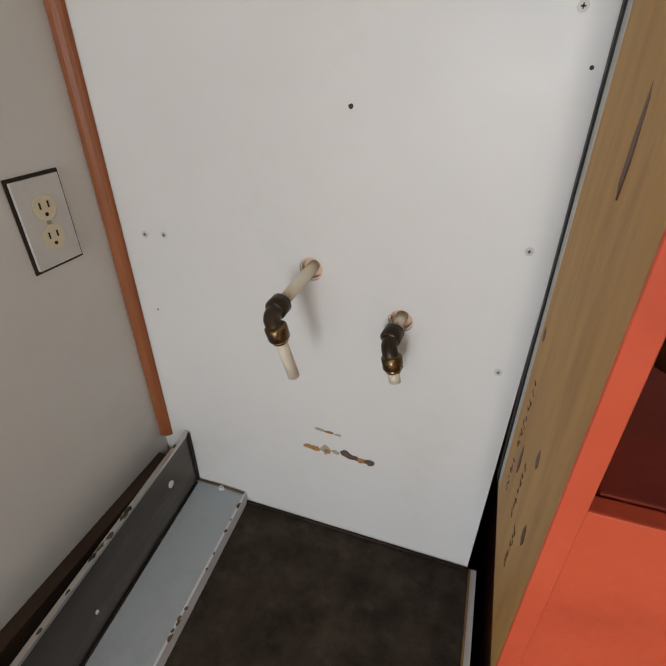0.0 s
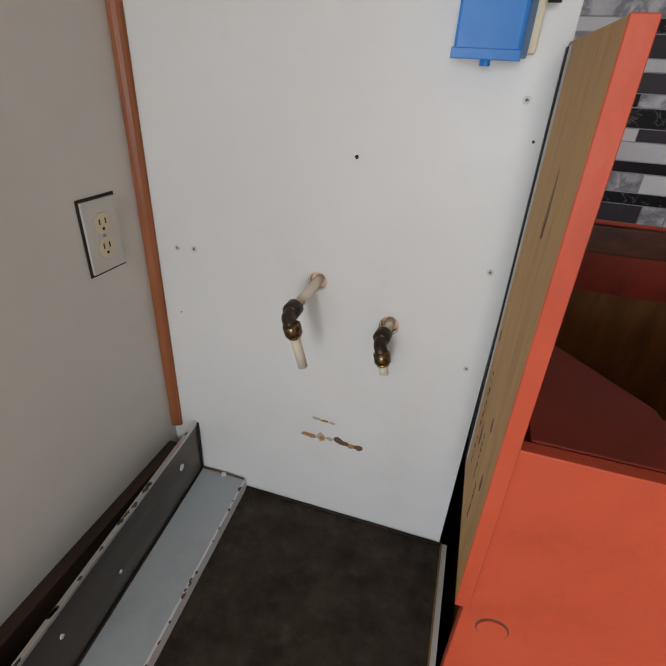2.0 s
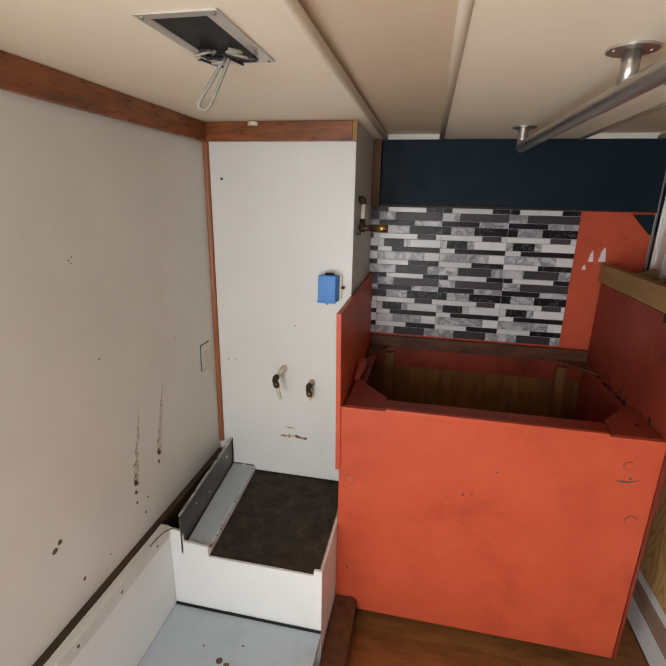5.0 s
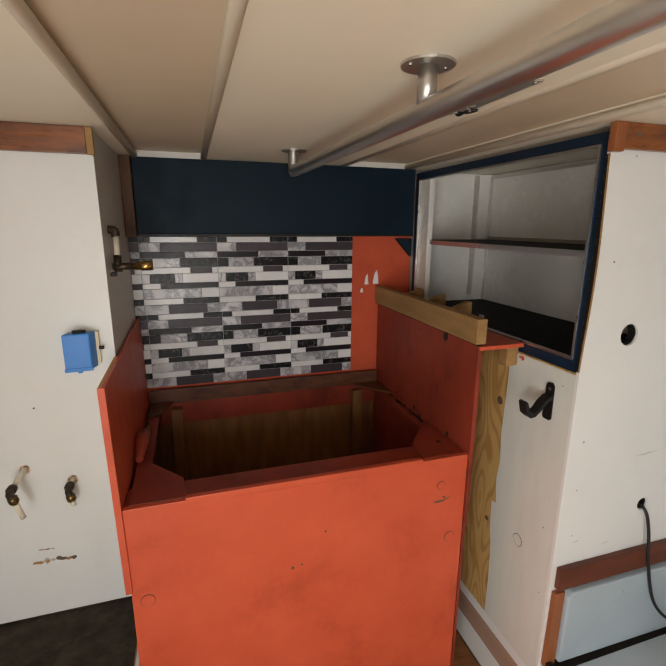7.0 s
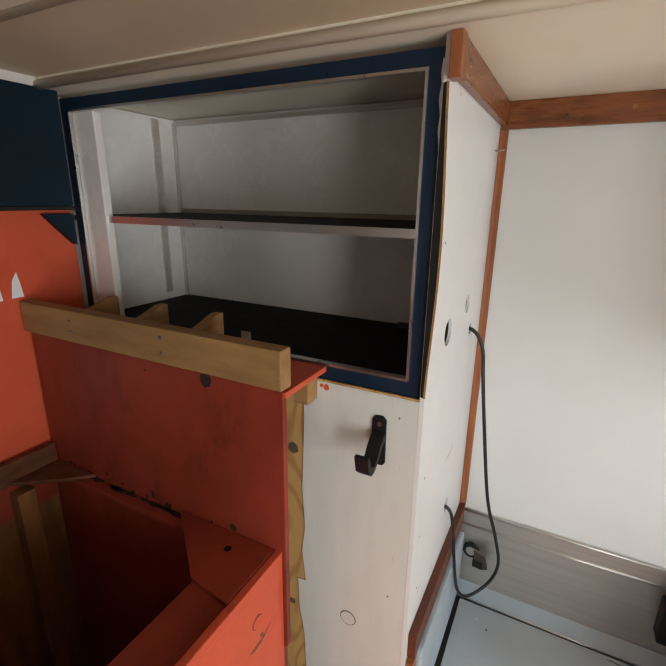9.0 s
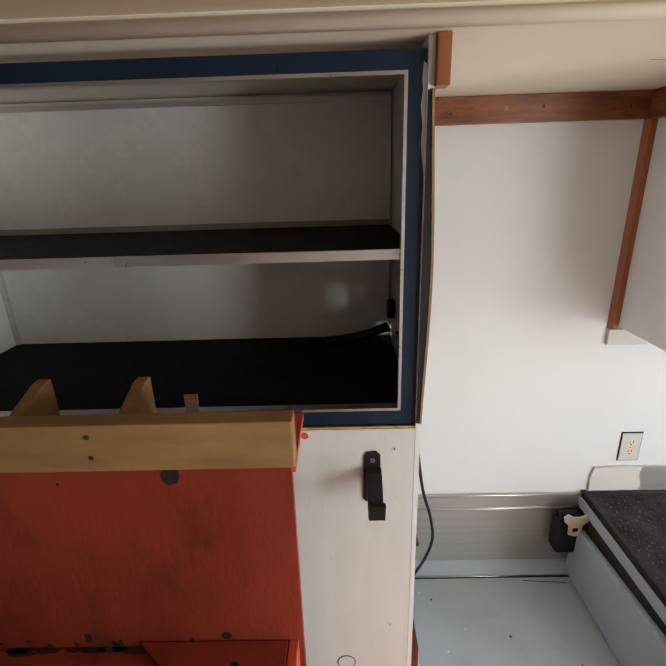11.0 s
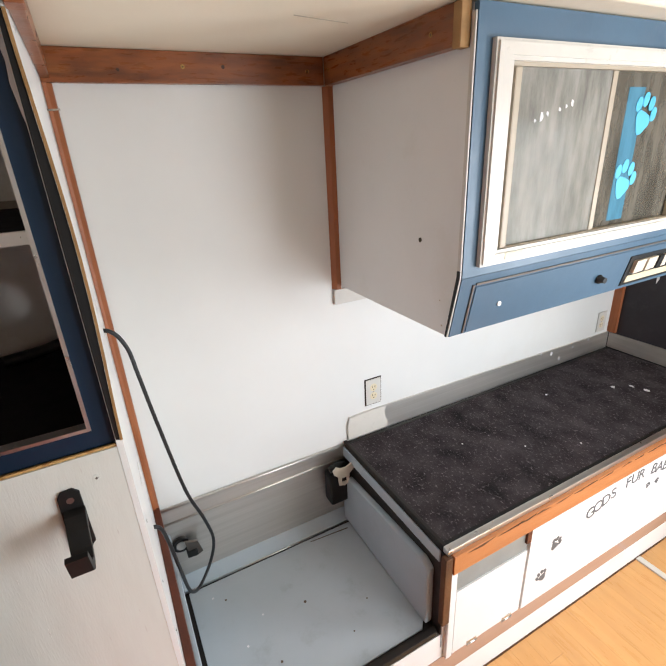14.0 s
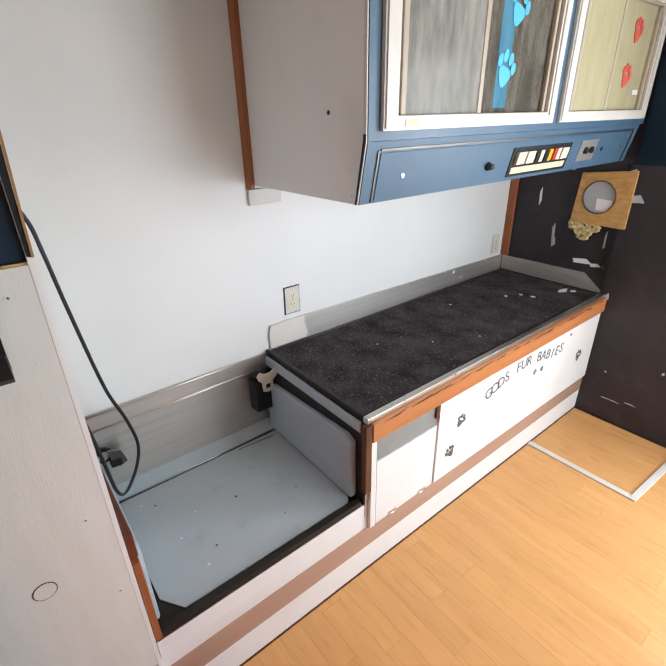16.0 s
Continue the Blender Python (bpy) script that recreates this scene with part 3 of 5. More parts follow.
for y0, z0, n, tall in ((-0.096, 0.928, 9, 0.016), (-0.098, 0.858, 5, 0.015), (-0.168, 0.893, 7, 0.013), (-0.205, 0.850, 6, 0.012)):
    for k in range(n):
        z, x = z0 + k * 0.0115, on_ply(y0, z0 + k * 0.0115)
        bm = bmesh.new()
        for q in range(rng.choice((3, 4, 4))):
            a, b = y0 + rng.uniform(0, tall * 0.75), z + rng.uniform(0, 0.006)
            w, h = (rng.uniform(0.004, 0.008), 0.0016) if q % 2 else (0.0018, rng.uniform(0.003, 0.006))
            prism([(a, b), (a + w, b + rng.uniform(-0.001, 0.001)), (a + w, b + h), (a, b + h)], "x", x - 0.0004, x + 0.0016, bm=bm)
        part("stamped_mark", bm, STAMP, ply)
part("white_paint_edge", slanted(0.6358, 0.6360, 0.002, -0.040, -0.0165, 0.80, 1.435), PLATE, ply)
part("open_joint", slanted(0.6340, 0.6342, 0.003, -0.0160, -0.0030, 0.788, 1.434), BLACK, ply, "black open joint")
for y, z, h in ((-0.183, 1.292, 0.036), (-0.126, 0.945, 0.020), (-0.20, 1.02, 0.010), (-0.060, 1.075, 0.008), (-0.235, 0.955, 0.012)):
    xk = 0.6345 + 0.0072 * (y + 0.286) + (1.1 - z) * 0.016
    part("knot", prism([(y - 0.005, z - h * 0.3), (y - 0.001, z - h), (y + 0.006, z - h * 0.7), (y + 0.007, z + h * 0.1), (y + 0.004, z + h), (y - 0.002, z + h * 0.7)], "x", xk - 0.0006, xk + 0.002), DARKWOOD, ply)
right_side = part("side_panel", prism([(YT, 0.085), (0.57, 0.085), (0.57, 1.462), (YT - 0.010, 1.462), (YT - 0.010, 0.78), (YT, 0.775)], "x", XR2 - 0.006, XR2 + 0.010, 0.001), SHADEDIRTYORANGE, tub)
specks(right_side, "chip", [(-0.085, 1.448, 0.018), (0.11, 1.435, 0.003), (-0.14, 1.073, 0.010)], "x", XR2 - 0.0055, -0.0012, GRIMESHADE, 8)
rg = random.Random(5)
for k in range(16):
    y = -0.10 + 0.04 * k + rg.uniform(-0.02, 0.02)
    part("grime", prism(blob(y, 1.050 + rg.uniform(0, 0.03) * (k > 5), rg.uniform(0.003, 0.007), 12, rg, 0.45, rg.uniform(0.6, 2.2)), "x", XR2 - 0.0068, XR2 - 0.0055), GRIMESHADE, right_side)
part("front_rim", box(XL2 + 0.002, XR2 - 0.008, YT + 0.018, YT + 0.13, 1.036, 1.050, 0.002), SHADEDIRTYORANGE, tub)
part("back_apron", box(0.668, XR2 - 0.010, 0.551, 0.566, 0.942, 1.045, 0.002), SHADEDIRTYORANGE, tub)
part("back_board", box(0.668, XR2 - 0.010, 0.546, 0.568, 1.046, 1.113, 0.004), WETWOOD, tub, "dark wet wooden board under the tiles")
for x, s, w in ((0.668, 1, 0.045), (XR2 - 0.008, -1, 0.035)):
    part("side_rim", box(min(x, x + s * w), max(x, x + s * w), YT + 0.13, 0.545, 1.030, 1.046, 0.002), SHADEDIRTYORANGE, tub)
    part("corner_gusset", prism([(x, YT + 0.02), (x + s * 0.165, YT + 0.02), (x + s * 0.150, YT + 0.132), (x, YT + 0.315)], "z", 1.050, 1.061, 0.002), SHADEDIRTYORANGE, tub)
    part("corner_gusset", prism([(x, 0.544), (x + s * (0.10 if s > 0 else 0.145), 0.544), (x + s * 0.05, 0.42), (x, 0.37)], "z", 1.0465, 1.058, 0.003), WETWOOD, tub, "blackened loose wooden piece")
    for k in range(14):
        y = -0.10 + k * 0.044 + rng.uniform(-0.02, 0.02)
        part("grime", prism(blob(x + s * rng.uniform(0.002, 0.008), y, 0.004 + 0.007 * rng.random(), 14, rng, 0.4, 3.5), "z", 1.0455, 1.0466), GRIMESHADE, tub)
part("gusset_hole", disc((1.735, -0.165, 1.0600), "z", 0.009, 0.0016, 12), BLACK, tub)
# rounded roll added here; it stands in for a dark red corner board
part("rag", tube(bend([(0.675, -0.02, 1.075), (0.680, 0.08, 1.10), (0.676, 0.16, 1.08), (0.682, 0.24, 1.065)]), [0.012 + 0.016 * math.sin(math.pi * k / 24) for k in range(25)], 10), SHADEDIRTYORANGE, tub, "dark orange roll added in place of a corner board")
part("tub_back", box(XL2 + 0.02, XR2 - 0.012, 0.556, 0.568, 0.10, 0.941), SHADEDPLY, tub, "stained plywood inner back, coloured dark for the tub's shade")
# black floor and dark left side put the tub's deep shade into colour
part("tub_floor", box(XL2 + 0.05, XR2 - 0.02, YT + 0.02, 0.555, 0.10, 0.115), GRIMESHADE, tub)
part("inner_side", box(XL2 + 0.028, XL2 + 0.040, YT + 0.02, 0.555, 0.115, 1.029), WETWOOD, tub)
part("inner_side", box(XR2 - 0.022, XR2 - 0.010, YT + 0.02, 0.555, 0.115, 1.029), SHADEDIRTYORANGE, tub)
for x in (0.755, 1.635):
    part("corner_post", box(x, x + 0.05, 0.505, 0.549, 0.115, 1.028, 0.003), SHADEDPLY, tub)
for x in (0.72, 1.69):
    part("corner_post", box(x, x + 0.045, YT + 0.025, YT + 0.07, 0.115, 1.03, 0.003), SHADEDPLY, tub)
cap = part("top_board", box(XR2 - 0.022, XR2 + 0.016, YT - 0.018, 0.575, 1.470, 1.556, 0.003), PINE, tub, "bare pine board capping the side panel")
screws(cap, [(0.03, 1.535), (0.03, 1.497), (0.36, 1.53), (0.36, 1.50)], "x", XR2 - 0.022, -0.0015, 0.0045)
part("shelf_ledge", prism([(XR2 - 0.004, YT - 0.017), (1.964, YT - 0.017), (1.964, 0.575), (XR2 - 0.004, 0.575)], "z", 1.448, 1.462, 0.002), ORANGE, tub)
for y in (0.40, 0.20, 0.005):
    part("pine_bracket", prism([(XR2 + 0.016, 1.462), (1.945, 1.462), (1.945, 1.560), (1.925, 1.560), (XR2 + 0.016, 1.520)], "y", y - 0.012, y + 0.012, 0.002), PINE, tub)
part("pine_block", box(1.915, 1.962, -0.275, -0.235, 1.375, 1.446, 0.002), PINE, tub)
part("steel_clip", prism([(1.932, 1.462), (1.938, 1.462), (1.942, 1.520), (1.936, 1.524)], "y", -0.095, -0.07), STEEL, tub)

# dark plywood strip behind the tub's right side, painted over along a ragged edge
CX0, CY0, CY1, CZ0, CZ1 = 1.988, -0.538, 0.575, 1.425, 2.103
CYF = -0.5290     # right edge of the cabinet frame and the board under it
lower = setting("wall_lower_board", holed(rect(CYF + 0.001, CY1, 0.285, CZ0 - 0.0005), [], "x", 1.9670, 1.9715), PLYFIG, "bare plywood below the open cabinet", "wall panel")
_edge = [(-0.235, 1.42), (-0.235, 1.30), (-0.228, 1.10), (-0.236, 0.98), (-0.226, 0.90), (-0.238, 0.80), (-0.212, 0.795), (-0.216, 0.70), (-0.232, 0.60), (-0.238, 0.45), (-0.236, 0.286)]
part("cream_paint", holed([(CYF + 0.002, 0.286), (CYF + 0.002, 1.42)] + _edge, [], "x", 1.9645, 1.9672), PLASTERPAINT, lower, "brushed cream paint with ragged edge")
screws(lower, [(-0.485, 1.372), (-0.482, 0.865), (-0.50, 0.62)], "x", 1.9645, -0.0010, 0.0058, PLASTERPAINT)
part("plug", disc((1.9630, -0.372, 0.735), "x", 0.021, 0.003, 20), PLASTERPAINT, lower)
part("plug_groove", holed(ring(-0.372, 0.735, 0.0235, 20), [ring(-0.372, 0.735, 0.021, 20)], "x", 1.9638, 1.9660), TORNDARK, lower)
specks(lower, "paint_chip", [(-0.298, 1.408, 0.008), (-0.285, 1.410, 0.005)], "x", 1.9647, -0.001, ORANGE, 4)
specks(lower, "knot", [(-0.20, 1.215, 0.016), (-0.19, 0.70, 0.010)], "x", 1.9670, -0.001, TORNDARK, 4)
rng = random.Random(14)
for k in range(12):
    y, z, h = rng.uniform(-0.52, -0.26), rng.uniform(0.85, 1.40), rng.uniform(0.010, 0.030)
    part("grain_crack", prism([(y, z), (y + 0.0012, z + h * 0.5), (y + 0.0004, z + h), (y - 0.0008, z + h * 0.4)], "x", 1.9642, 1.9650), PLATE, lower)
hook = thing("coat_hook", (1.9290, -0.44, 1.235), "black flat steel coat hook screwed to the cream board", "hook")
part("plate", prism([(-0.4235, 1.242), (-0.4185, 1.250), (-0.4215, 1.356), (-0.428, 1.367), (-0.446, 1.369), (-0.4555, 1.360), (-0.4565, 1.250), (-0.450, 1.242)], "x", 1.9600, 1.9645, 0.001), BLACK, hook)
part("arm", prism([(1.9605, 1.330), (1.9450, 1.326), (1.9260, 1.310), (1.9080, 1.286), (1.8930, 1.277), (1.8780, 1.284), (1.8640, 1.318), (1.8540, 1.316), (1.8640, 1.276), (1.8800, 1.262), (1.8980, 1.264), (1.9180, 1.280), (1.9360, 1.302), (1.9500, 1.312), (1.9605, 1.314)], "y", -0.457, -0.425, 0.001), BLACK, hook)
part("screw", disc((1.9598, -0.439, 1.347), "x", 0.006, 0.002, 12), SCREW, hook)
conduit = solid("conduit", tube([(1.875, -0.12, 0.0), (1.875, -0.12, 0.09), (1.872, -0.12, 0.12)], 0.013, 12), PAPER, "short white plastic conduit stub beside the tub", "conduit")

# ---- boards above the tub ----
setting("upper_board", box(PX + 0.045, 1.955, YB - 0.035, YB - 0.001, 1.8125, HZ - 0.002, 0.002), NAVY, "dark navy blue board above the tiled splashback", "wall board")
setting("trim", box(PX + 0.001, PX + 0.043, YB - 0.06, YB - 0.002, 1.80, HZ - 0.002, 0.003), DARKWOOD, "dark wooden corner batten beside the navy board", "trim")
setting("trim", box(PX + 0.002, 1.955, YB - 0.040, YB - 0.001, 1.801, 1.8120, 0.001), BLACK, "black edge under the navy board", "trim")
setting("trim", prism([(1.87, 1.79), (1.955, 1.79), (1.955, 1.70), (1.935, 1.72)], "y", YB - 0.028, YB - 0.001, 0.001), NAVY, "navy corner piece beside the orange wall", "trim")
back_wall = W["wall_back"]
for p, q, w, h in ((1.775, 1.600, 0.016, 0.070), (1.725, 1.590, 0.011, 0.055), (1.700, 1.535, 0.009, 0.024)):
    part("white_patch", prism([(p - w, q - h / 2), (p + w, q - h / 2), (p + w * 0.7, q + h * 0.1), (p + w * 0.35, q + h / 2), (p - w * 0.5, q + h * 0.2)], "y", YB - 0.0015, YB + 0.001), PAPER, back_wall)

# ---- pipe panel: trims, screws, scar ----
setting("trim", prism([(0.001, -0.001), (0.021, -0.001), (0.0195, -0.006), (0.015, -0.010), (0.008, -0.0125), (0.001, -0.0135)], "z", 0.672, 2.0455), TRIMWOOD, "orange-brown quarter-round corner trim", "trim")
setting("trim", box(0.020, 0.622, -0.018, -0.0005, 2.046, HZ - 0.001, 0.002), REDWOOD_H, "dark red-brown stained band under the ceiling", "trim")
setting("trim", box(0.6225, 0.641, -0.019, -0.0005, 2.045, HZ - 0.001, 0.002), PINE, "bare pine end of the ceiling band", "trim")
setting("trim", box(0.0005, 0.0195, -1.87, -0.0005, 2.044, HZ - 0.001, 0.002), REDWOOD_H, "dark red-brown stained band under the ceiling", "trim")
screws(panel_b, [(0.063, 1.103), (0.098, 1.106), (0.606, 1.147), (0.605, 0.973), (0.600, 1.377)], "y", 0.0, -0.0012, 0.0052, PLATE)
specks(panel_b, "nail_hole", [(0.071, 1.903, 0.006), (0.387, 1.290, 0.0028), (0.055, 0.97, 0.0015), (0.62, 1.33, 0.002)], "y", 0.0005, -0.001, HOLEDARK)
rng = random.Random(21)
for p, q, r, m_, sy in ((0.322, 0.738, 0.010, TORN, 0.5), (0.336, 0.738, 0.009, TORN, 0.6), (0.356, 0.740, 0.010, FAINT, 1.0), (0.358, 0.739, 0.0055, TORN, 0.9), (0.374, 0.740, 0.007, FAINT, 0.6),
                        (0.392, 0.743, 0.009, TORNDARK, 0.7), (0.404, 0.738, 0.012, TORNDARK, 0.55), (0.420, 0.736, 0.012, TORN, 0.5), (0.436, 0.735, 0.009, TORNDARK, 0.7),
                        (0.345, 0.786, 0.009, FAINT, 0.35), (0.362, 0.784, 0.008, TORN, 0.3), (0.378, 0.783, 0.006, FAINT, 0.35)):
    part("torn_scar", prism(blob(p, q, r, 11, rng, 0.3, sy), "y", -0.0012 - rng.uniform(0, 0.0006), 0.001), m_, panel_b)

# water stubs that come out of the panel
for k, (pts, up) in enumerate((([(0.3355, 0.013, 1.0863), (0.335, 0.0, 1.0845), (0.3265, -0.078, 1.072)], [(0.3265, -0.078, 1.072), (0.3256, -0.108, 1.0668), (0.3325, -0.1185, 1.0600), (0.3371, -0.1196, 1.0515), (0.352, -0.112, 0.984)]),
                               ([(0.4665, 0.013, 1.030), (0.466, 0.0, 1.027), (0.463, -0.016, 1.022)], [(0.463, -0.016, 1.022), (0.4610, -0.043, 1.0135), (0.4655, -0.0525, 1.0045), (0.4690, -0.0542, 0.9935), (0.4755, -0.058, 0.966)]))):
    pipe = thing("water_pipe", pts[1], "cream plastic water stub with a dark bronze push-fit elbow", "pipe", "water stubs in the panel")
    a, b, c, d, e = (Vector(q) for q in up)
    part("stub", tube(pts, 0.008, 16), PEX, pipe)
    el = part("elbow", tube(bend([a, b, c, d], 7), 0.0108, 20), BRONZE, pipe)
    u = (a - Vector(pts[1])).normalized()
    part("collar", tube([a + u * 0.002, a + u * 0.003, a + u * 0.020, a + u * 0.023], [0.0118, 0.0140, 0.0142, 0.0108], 22), BRONZE, el)
    v = (e - d).normalized()
    part("collar", tube([d - v * 0.012, d - v * 0.009, d + v * 0.007, d + v * 0.009], [0.0108, 0.0142, 0.0138, 0.0115], 22), BRONZE_WORN, el)
    part("release_ring", tube([d + v * 0.008, d + v * 0.0125], 0.0108, 20), BRASS, el, "yellow brass release ring")
    part("tail", tube([d + v * 0.010, e], 0.008, 16), PEX, pipe)
    hx, hz = ((0.335, 1.085), (0.466, 1.027))[k]
    # pale sleeve and disc carry the hole's lit look in their colour
    part("hole_sleeve", holed(ring(hx, hz, 0.0172, 20), [ring(hx, hz, 0.0150, 20)], "y", 0.003, 0.0125), LITHOLECORE, pipe)
    part("hole_back", disc((hx, 0.0126, hz), "y", 0.0170, 0.0008, 20), LITHOLECORE, pipe)

# blue covered box
bb = thing("junction_box", (0.55, -0.03, 1.42), "small bright blue covered junction box on a cream plate", "junction box")
part("back_plate", box(0.520, 0.596, -0.018, -0.001, 1.425, 1.528, 0.002), CREAM, bb)
part("cover", prism([(0.504, -0.062), (0.578, -0.056), (0.588, -0.019), (0.514, -0.019)], "z", 1.419, 1.531, 0.004), BLUEPLASTIC, bb)
part("lid_edge", prism([(0.5025, -0.064), (0.579, -0.058), (0.5795, -0.053), (0.5035, -0.059)], "z", 1.415, 1.426, 0.001), BLUEPLASTIC, bb)
part("hinge", tube([(0.530, -0.040, 1.534), (0.566, -0.038, 1.534)], 0.006, 10), BLACK, bb)
part("latch", disc((0.542, -0.052, 1.409), "z", 0.006, 0.008, 10), BLUEPLASTIC, bb)
part("knob", disc((0.596, -0.026, 1.478), "x", 0.0055, 0.014, 10), BLACK, bb)

# valve on the partition's side
vl = thing("tap_valve", (PX, 0.10, 1.70), "bronze water elbow and yellow brass hose connector", "valve")
part("wall_elbow", tube(bend([(PX - 0.004, 0.115, 1.835), (PX + 0.018, 0.112, 1.832), (PX + 0.022, 0.110, 1.812)]), 0.0135, 14), BRONZE, vl)
part("riser", tube([(PX + 0.022, 0.110, 1.815), (PX + 0.022, 0.098, 1.745)], 0.009, 14), PEX, vl)
part("tee", tube([(PX + 0.022, 0.100, 1.752), (PX + 0.022, 0.092, 1.700)], 0.0125, 14), BRONZE, vl)
part("body", tube([(PX + 0.006, 0.092, 1.717), (PX + 0.07, 0.095, 1.717)], 0.0115, 14), BRONZE, vl)
part("handle", box(PX + 0.002, PX + 0.020, 0.060, 0.082, 1.688, 1.700, 0.003), BLACK, vl)
part("hose_connector", tube([(PX + 0.068, 0.095, 1.717), (PX + 0.090, 0.097, 1.717), (PX + 0.091, 0.097, 1.717), (PX + 0.128, 0.101, 1.717)], [0.0125, 0.0125, 0.0155, 0.0155], 16), BRASS, vl)


def outlet(name, axis, at, out, p, q, label, plate_mat, grime=True):
    """A duplex socket plate of 70 by 114 mm on a wall."""
    base = {"x": (at, p, q - 0.057), "y": (p, at, q - 0.057)}[axis]
    o = thing(name, base, label, "outlet", "wall sockets")
    s = 1 if out > 0 else -1

    def slab(pts, d0, d1, m_, nm, par, hol=None):
        a, b = sorted((at + s * d0, at + s * d1))
        return part(nm, holed(pts, hol or [], axis, a, b), m_, par)
    if grime:
        slab(rect(p - 0.0395, p + 0.0395, q - 0.0615, q + 0.0615), 0.0002, 0.0022, GRIMESHADE, "sealant_edge", o)
    pl = slab(rect(p - 0.035, p + 0.035, q - 0.057, q + 0.057), 0.0022, 0.0062, plate_mat, "cover_plate", o, [ring(p, q + 0.0195, 0.0172, 18), ring(p, q - 0.0195, 0.0172, 18)])
    for dz in (0.0195, -0.0195):
        f = slab(ring(p, q + dz, 0.0170, 18), 0.001, 0.0072, CREAM, "receptacle", o)
        for du in (-0.0063, 0.0063):
            slab(rect(p + du - 0.0011, p + du + 0.0011, q + dz - 0.001, q + dz + 0.0075), 0.0072, 0.0078, BLACK, "slot", f)
        slab(ring(p, q + dz - 0.0085, 0.0026, 10), 0.0072, 0.0078, BLACK, "slot", f)
    slab(ring(p, q, 0.003, 10), 0.0062, 0.0074, SCREW, "screw", pl)
    return o


outlet("wall_outlet", "x", 0.0, 1, -0.1065, 1.148, "cream duplex socket under a painted plate with dark sealant edge", PLATE)
outlet("wall_outlet", "x", XR, -1, -1.446, 0.929, "cream duplex socket with dark sealant edge above the counter", PLATE)
outlet("wall_outlet", "x", XR, -1, -2.945, 0.905, "cream duplex socket at the far end of the counter", PLATE, False)

# stains on the long left wall
rng = random.Random(5)
for y0, z0, y1, z1, n in ((-0.447, 1.15, -0.510, 0.90, 64), (-0.597, 1.12, -0.655, 0.865, 60)):
    for k in range(n):
        u = k / (n - 1)
        wide = 0.003 + 0.010 * u
        y, z = y0 + (y1 - y0) * u + rng.uniform(-wide, wide), z0 + (z1 - z0) * u + rng.uniform(-0.004, 0.004)
        w, h = rng.uniform(0.003, 0.010) * (0.5 + 0.7 * u), rng.uniform(0.0012, 0.0036)
        part("drip_stain", prism([(y - w, z - h - w * 0.5), (y - w * 0.2, z - h), (y + w, z + w * 0.3), (y + w * 0.6, z + h + w * 0.3), (y - w * 0.5, z + h * 0.4)], "x", -0.0005, 0.0005 + 0.00002 * k),
             RUST if rng.random() < 0.05 + u * 0.35 else FAINT, wall_a)
    for k, (dy, dz, r) in enumerate(((0.0, 0.004, 0.008), (0.006, -0.004, 0.006), (-0.004, -0.034, 0.006))):
        part("drip_stain", prism(blob(y1 + dy, z1 + dz, r, 11, rng, 0.35, 1.2), "x", -0.0005, 0.0021 + 0.0002 * k), STAMP if k < 2 else RUST, wall_a)
specks(wall_a, "speck", [(-0.816, 0.709, 0.003), (-0.812, 1.661, 0.0025), (-0.800, 1.668, 0.002), (-0.805, 1.652, 0.002), (-0.99, 0.905, 0.008),
                         (-1.01, 0.892, 0.009), (-0.66, 0.79, 0.005), (-0.60, 0.77, 0.004), (-0.93, 0.72, 0.006), (-0.75, 1.36, 0.003), (-0.33, 1.30, 0.002), (-0.62, 0.72, 0.005)], "x", -0.0005, 0.0013, RUST)

# ---- bench box on the left ----
lb = thing("step_bench", (0.33, -0.28, 0.0), "white boxed bench with black mat, grey ledge and steel riser", "bench")
part("front_panel", prism([(0.05, 0.0), (0.655, 0.0), (0.655, 0.548), (0.625, 0.548), (0.622, 0.523), (0.214, 0.523), (0.212, 0.566), (0.112, 0.572), (0.108, 0.618), (0.050, 0.622)], "y", -0.577, -0.566, 0.001), WHITE, lb)
part("top_mat", prism([(0.174, -0.001), (0.638, -0.001), (0.638, -0.565), (0.208, -0.565)], "z", 0.505, 0.524), MAT, lb, "black mottled mat")
part("side", box(0.640, 0.652, -0.565, -0.001, 0.0, 0.526), WHITE, lb)
part("mat_edge", box(0.6385, 0.6415, -0.562, -0.003, 0.519, 0.530), PINE, lb)
part("riser", prism([(0.061, -0.002), (0.110, -0.577), (0.104, -0.577), (0.055, -0.002)], "z", 0.52, 0.690), DULLSTEEL, lb, "scuffed steel riser")
part("riser_lip", prism([(0.0625, -0.002), (0.1115, -0.579), (0.1025, -0.579), (0.0535, -0.002)], "z", 0.686, 0.692), ALU, lb)
part("ledge", prism([(0.060, -0.002), (0.109, -0.565), (0.211, -0.565), (0.175, -0.002)], "z", 0.505, 0.550, 0.002), GREYSEAT, lb)
part("ledge_edge", prism([(0.174, -0.002), (0.210, -0.567), (0.2145, -0.567), (0.1785, -0.002)], "z", 0.522, 0.553), PAPER, lb, "white worn ledge edge")
part("dirt_line", tube([(0.176, -0.004, 0.527), (0.400, -0.003, 0.5265), (0.636, -0.004, 0.527)], 0.0032, 6), GRIMESHADE, lb)
part("dirt_line", tube([(0.060, -0.004, 0.552), (0.118, -0.004, 0.553), (0.174, -0.004, 0.552)], 0.0024, 6), RUST, lb)
part("dirt_line", tube([(0.063, -0.004, 0.552), (0.064, -0.004, 0.62), (0.063, -0.004, 0.690)], 0.0028, 6), GRIMESHADE, lb)
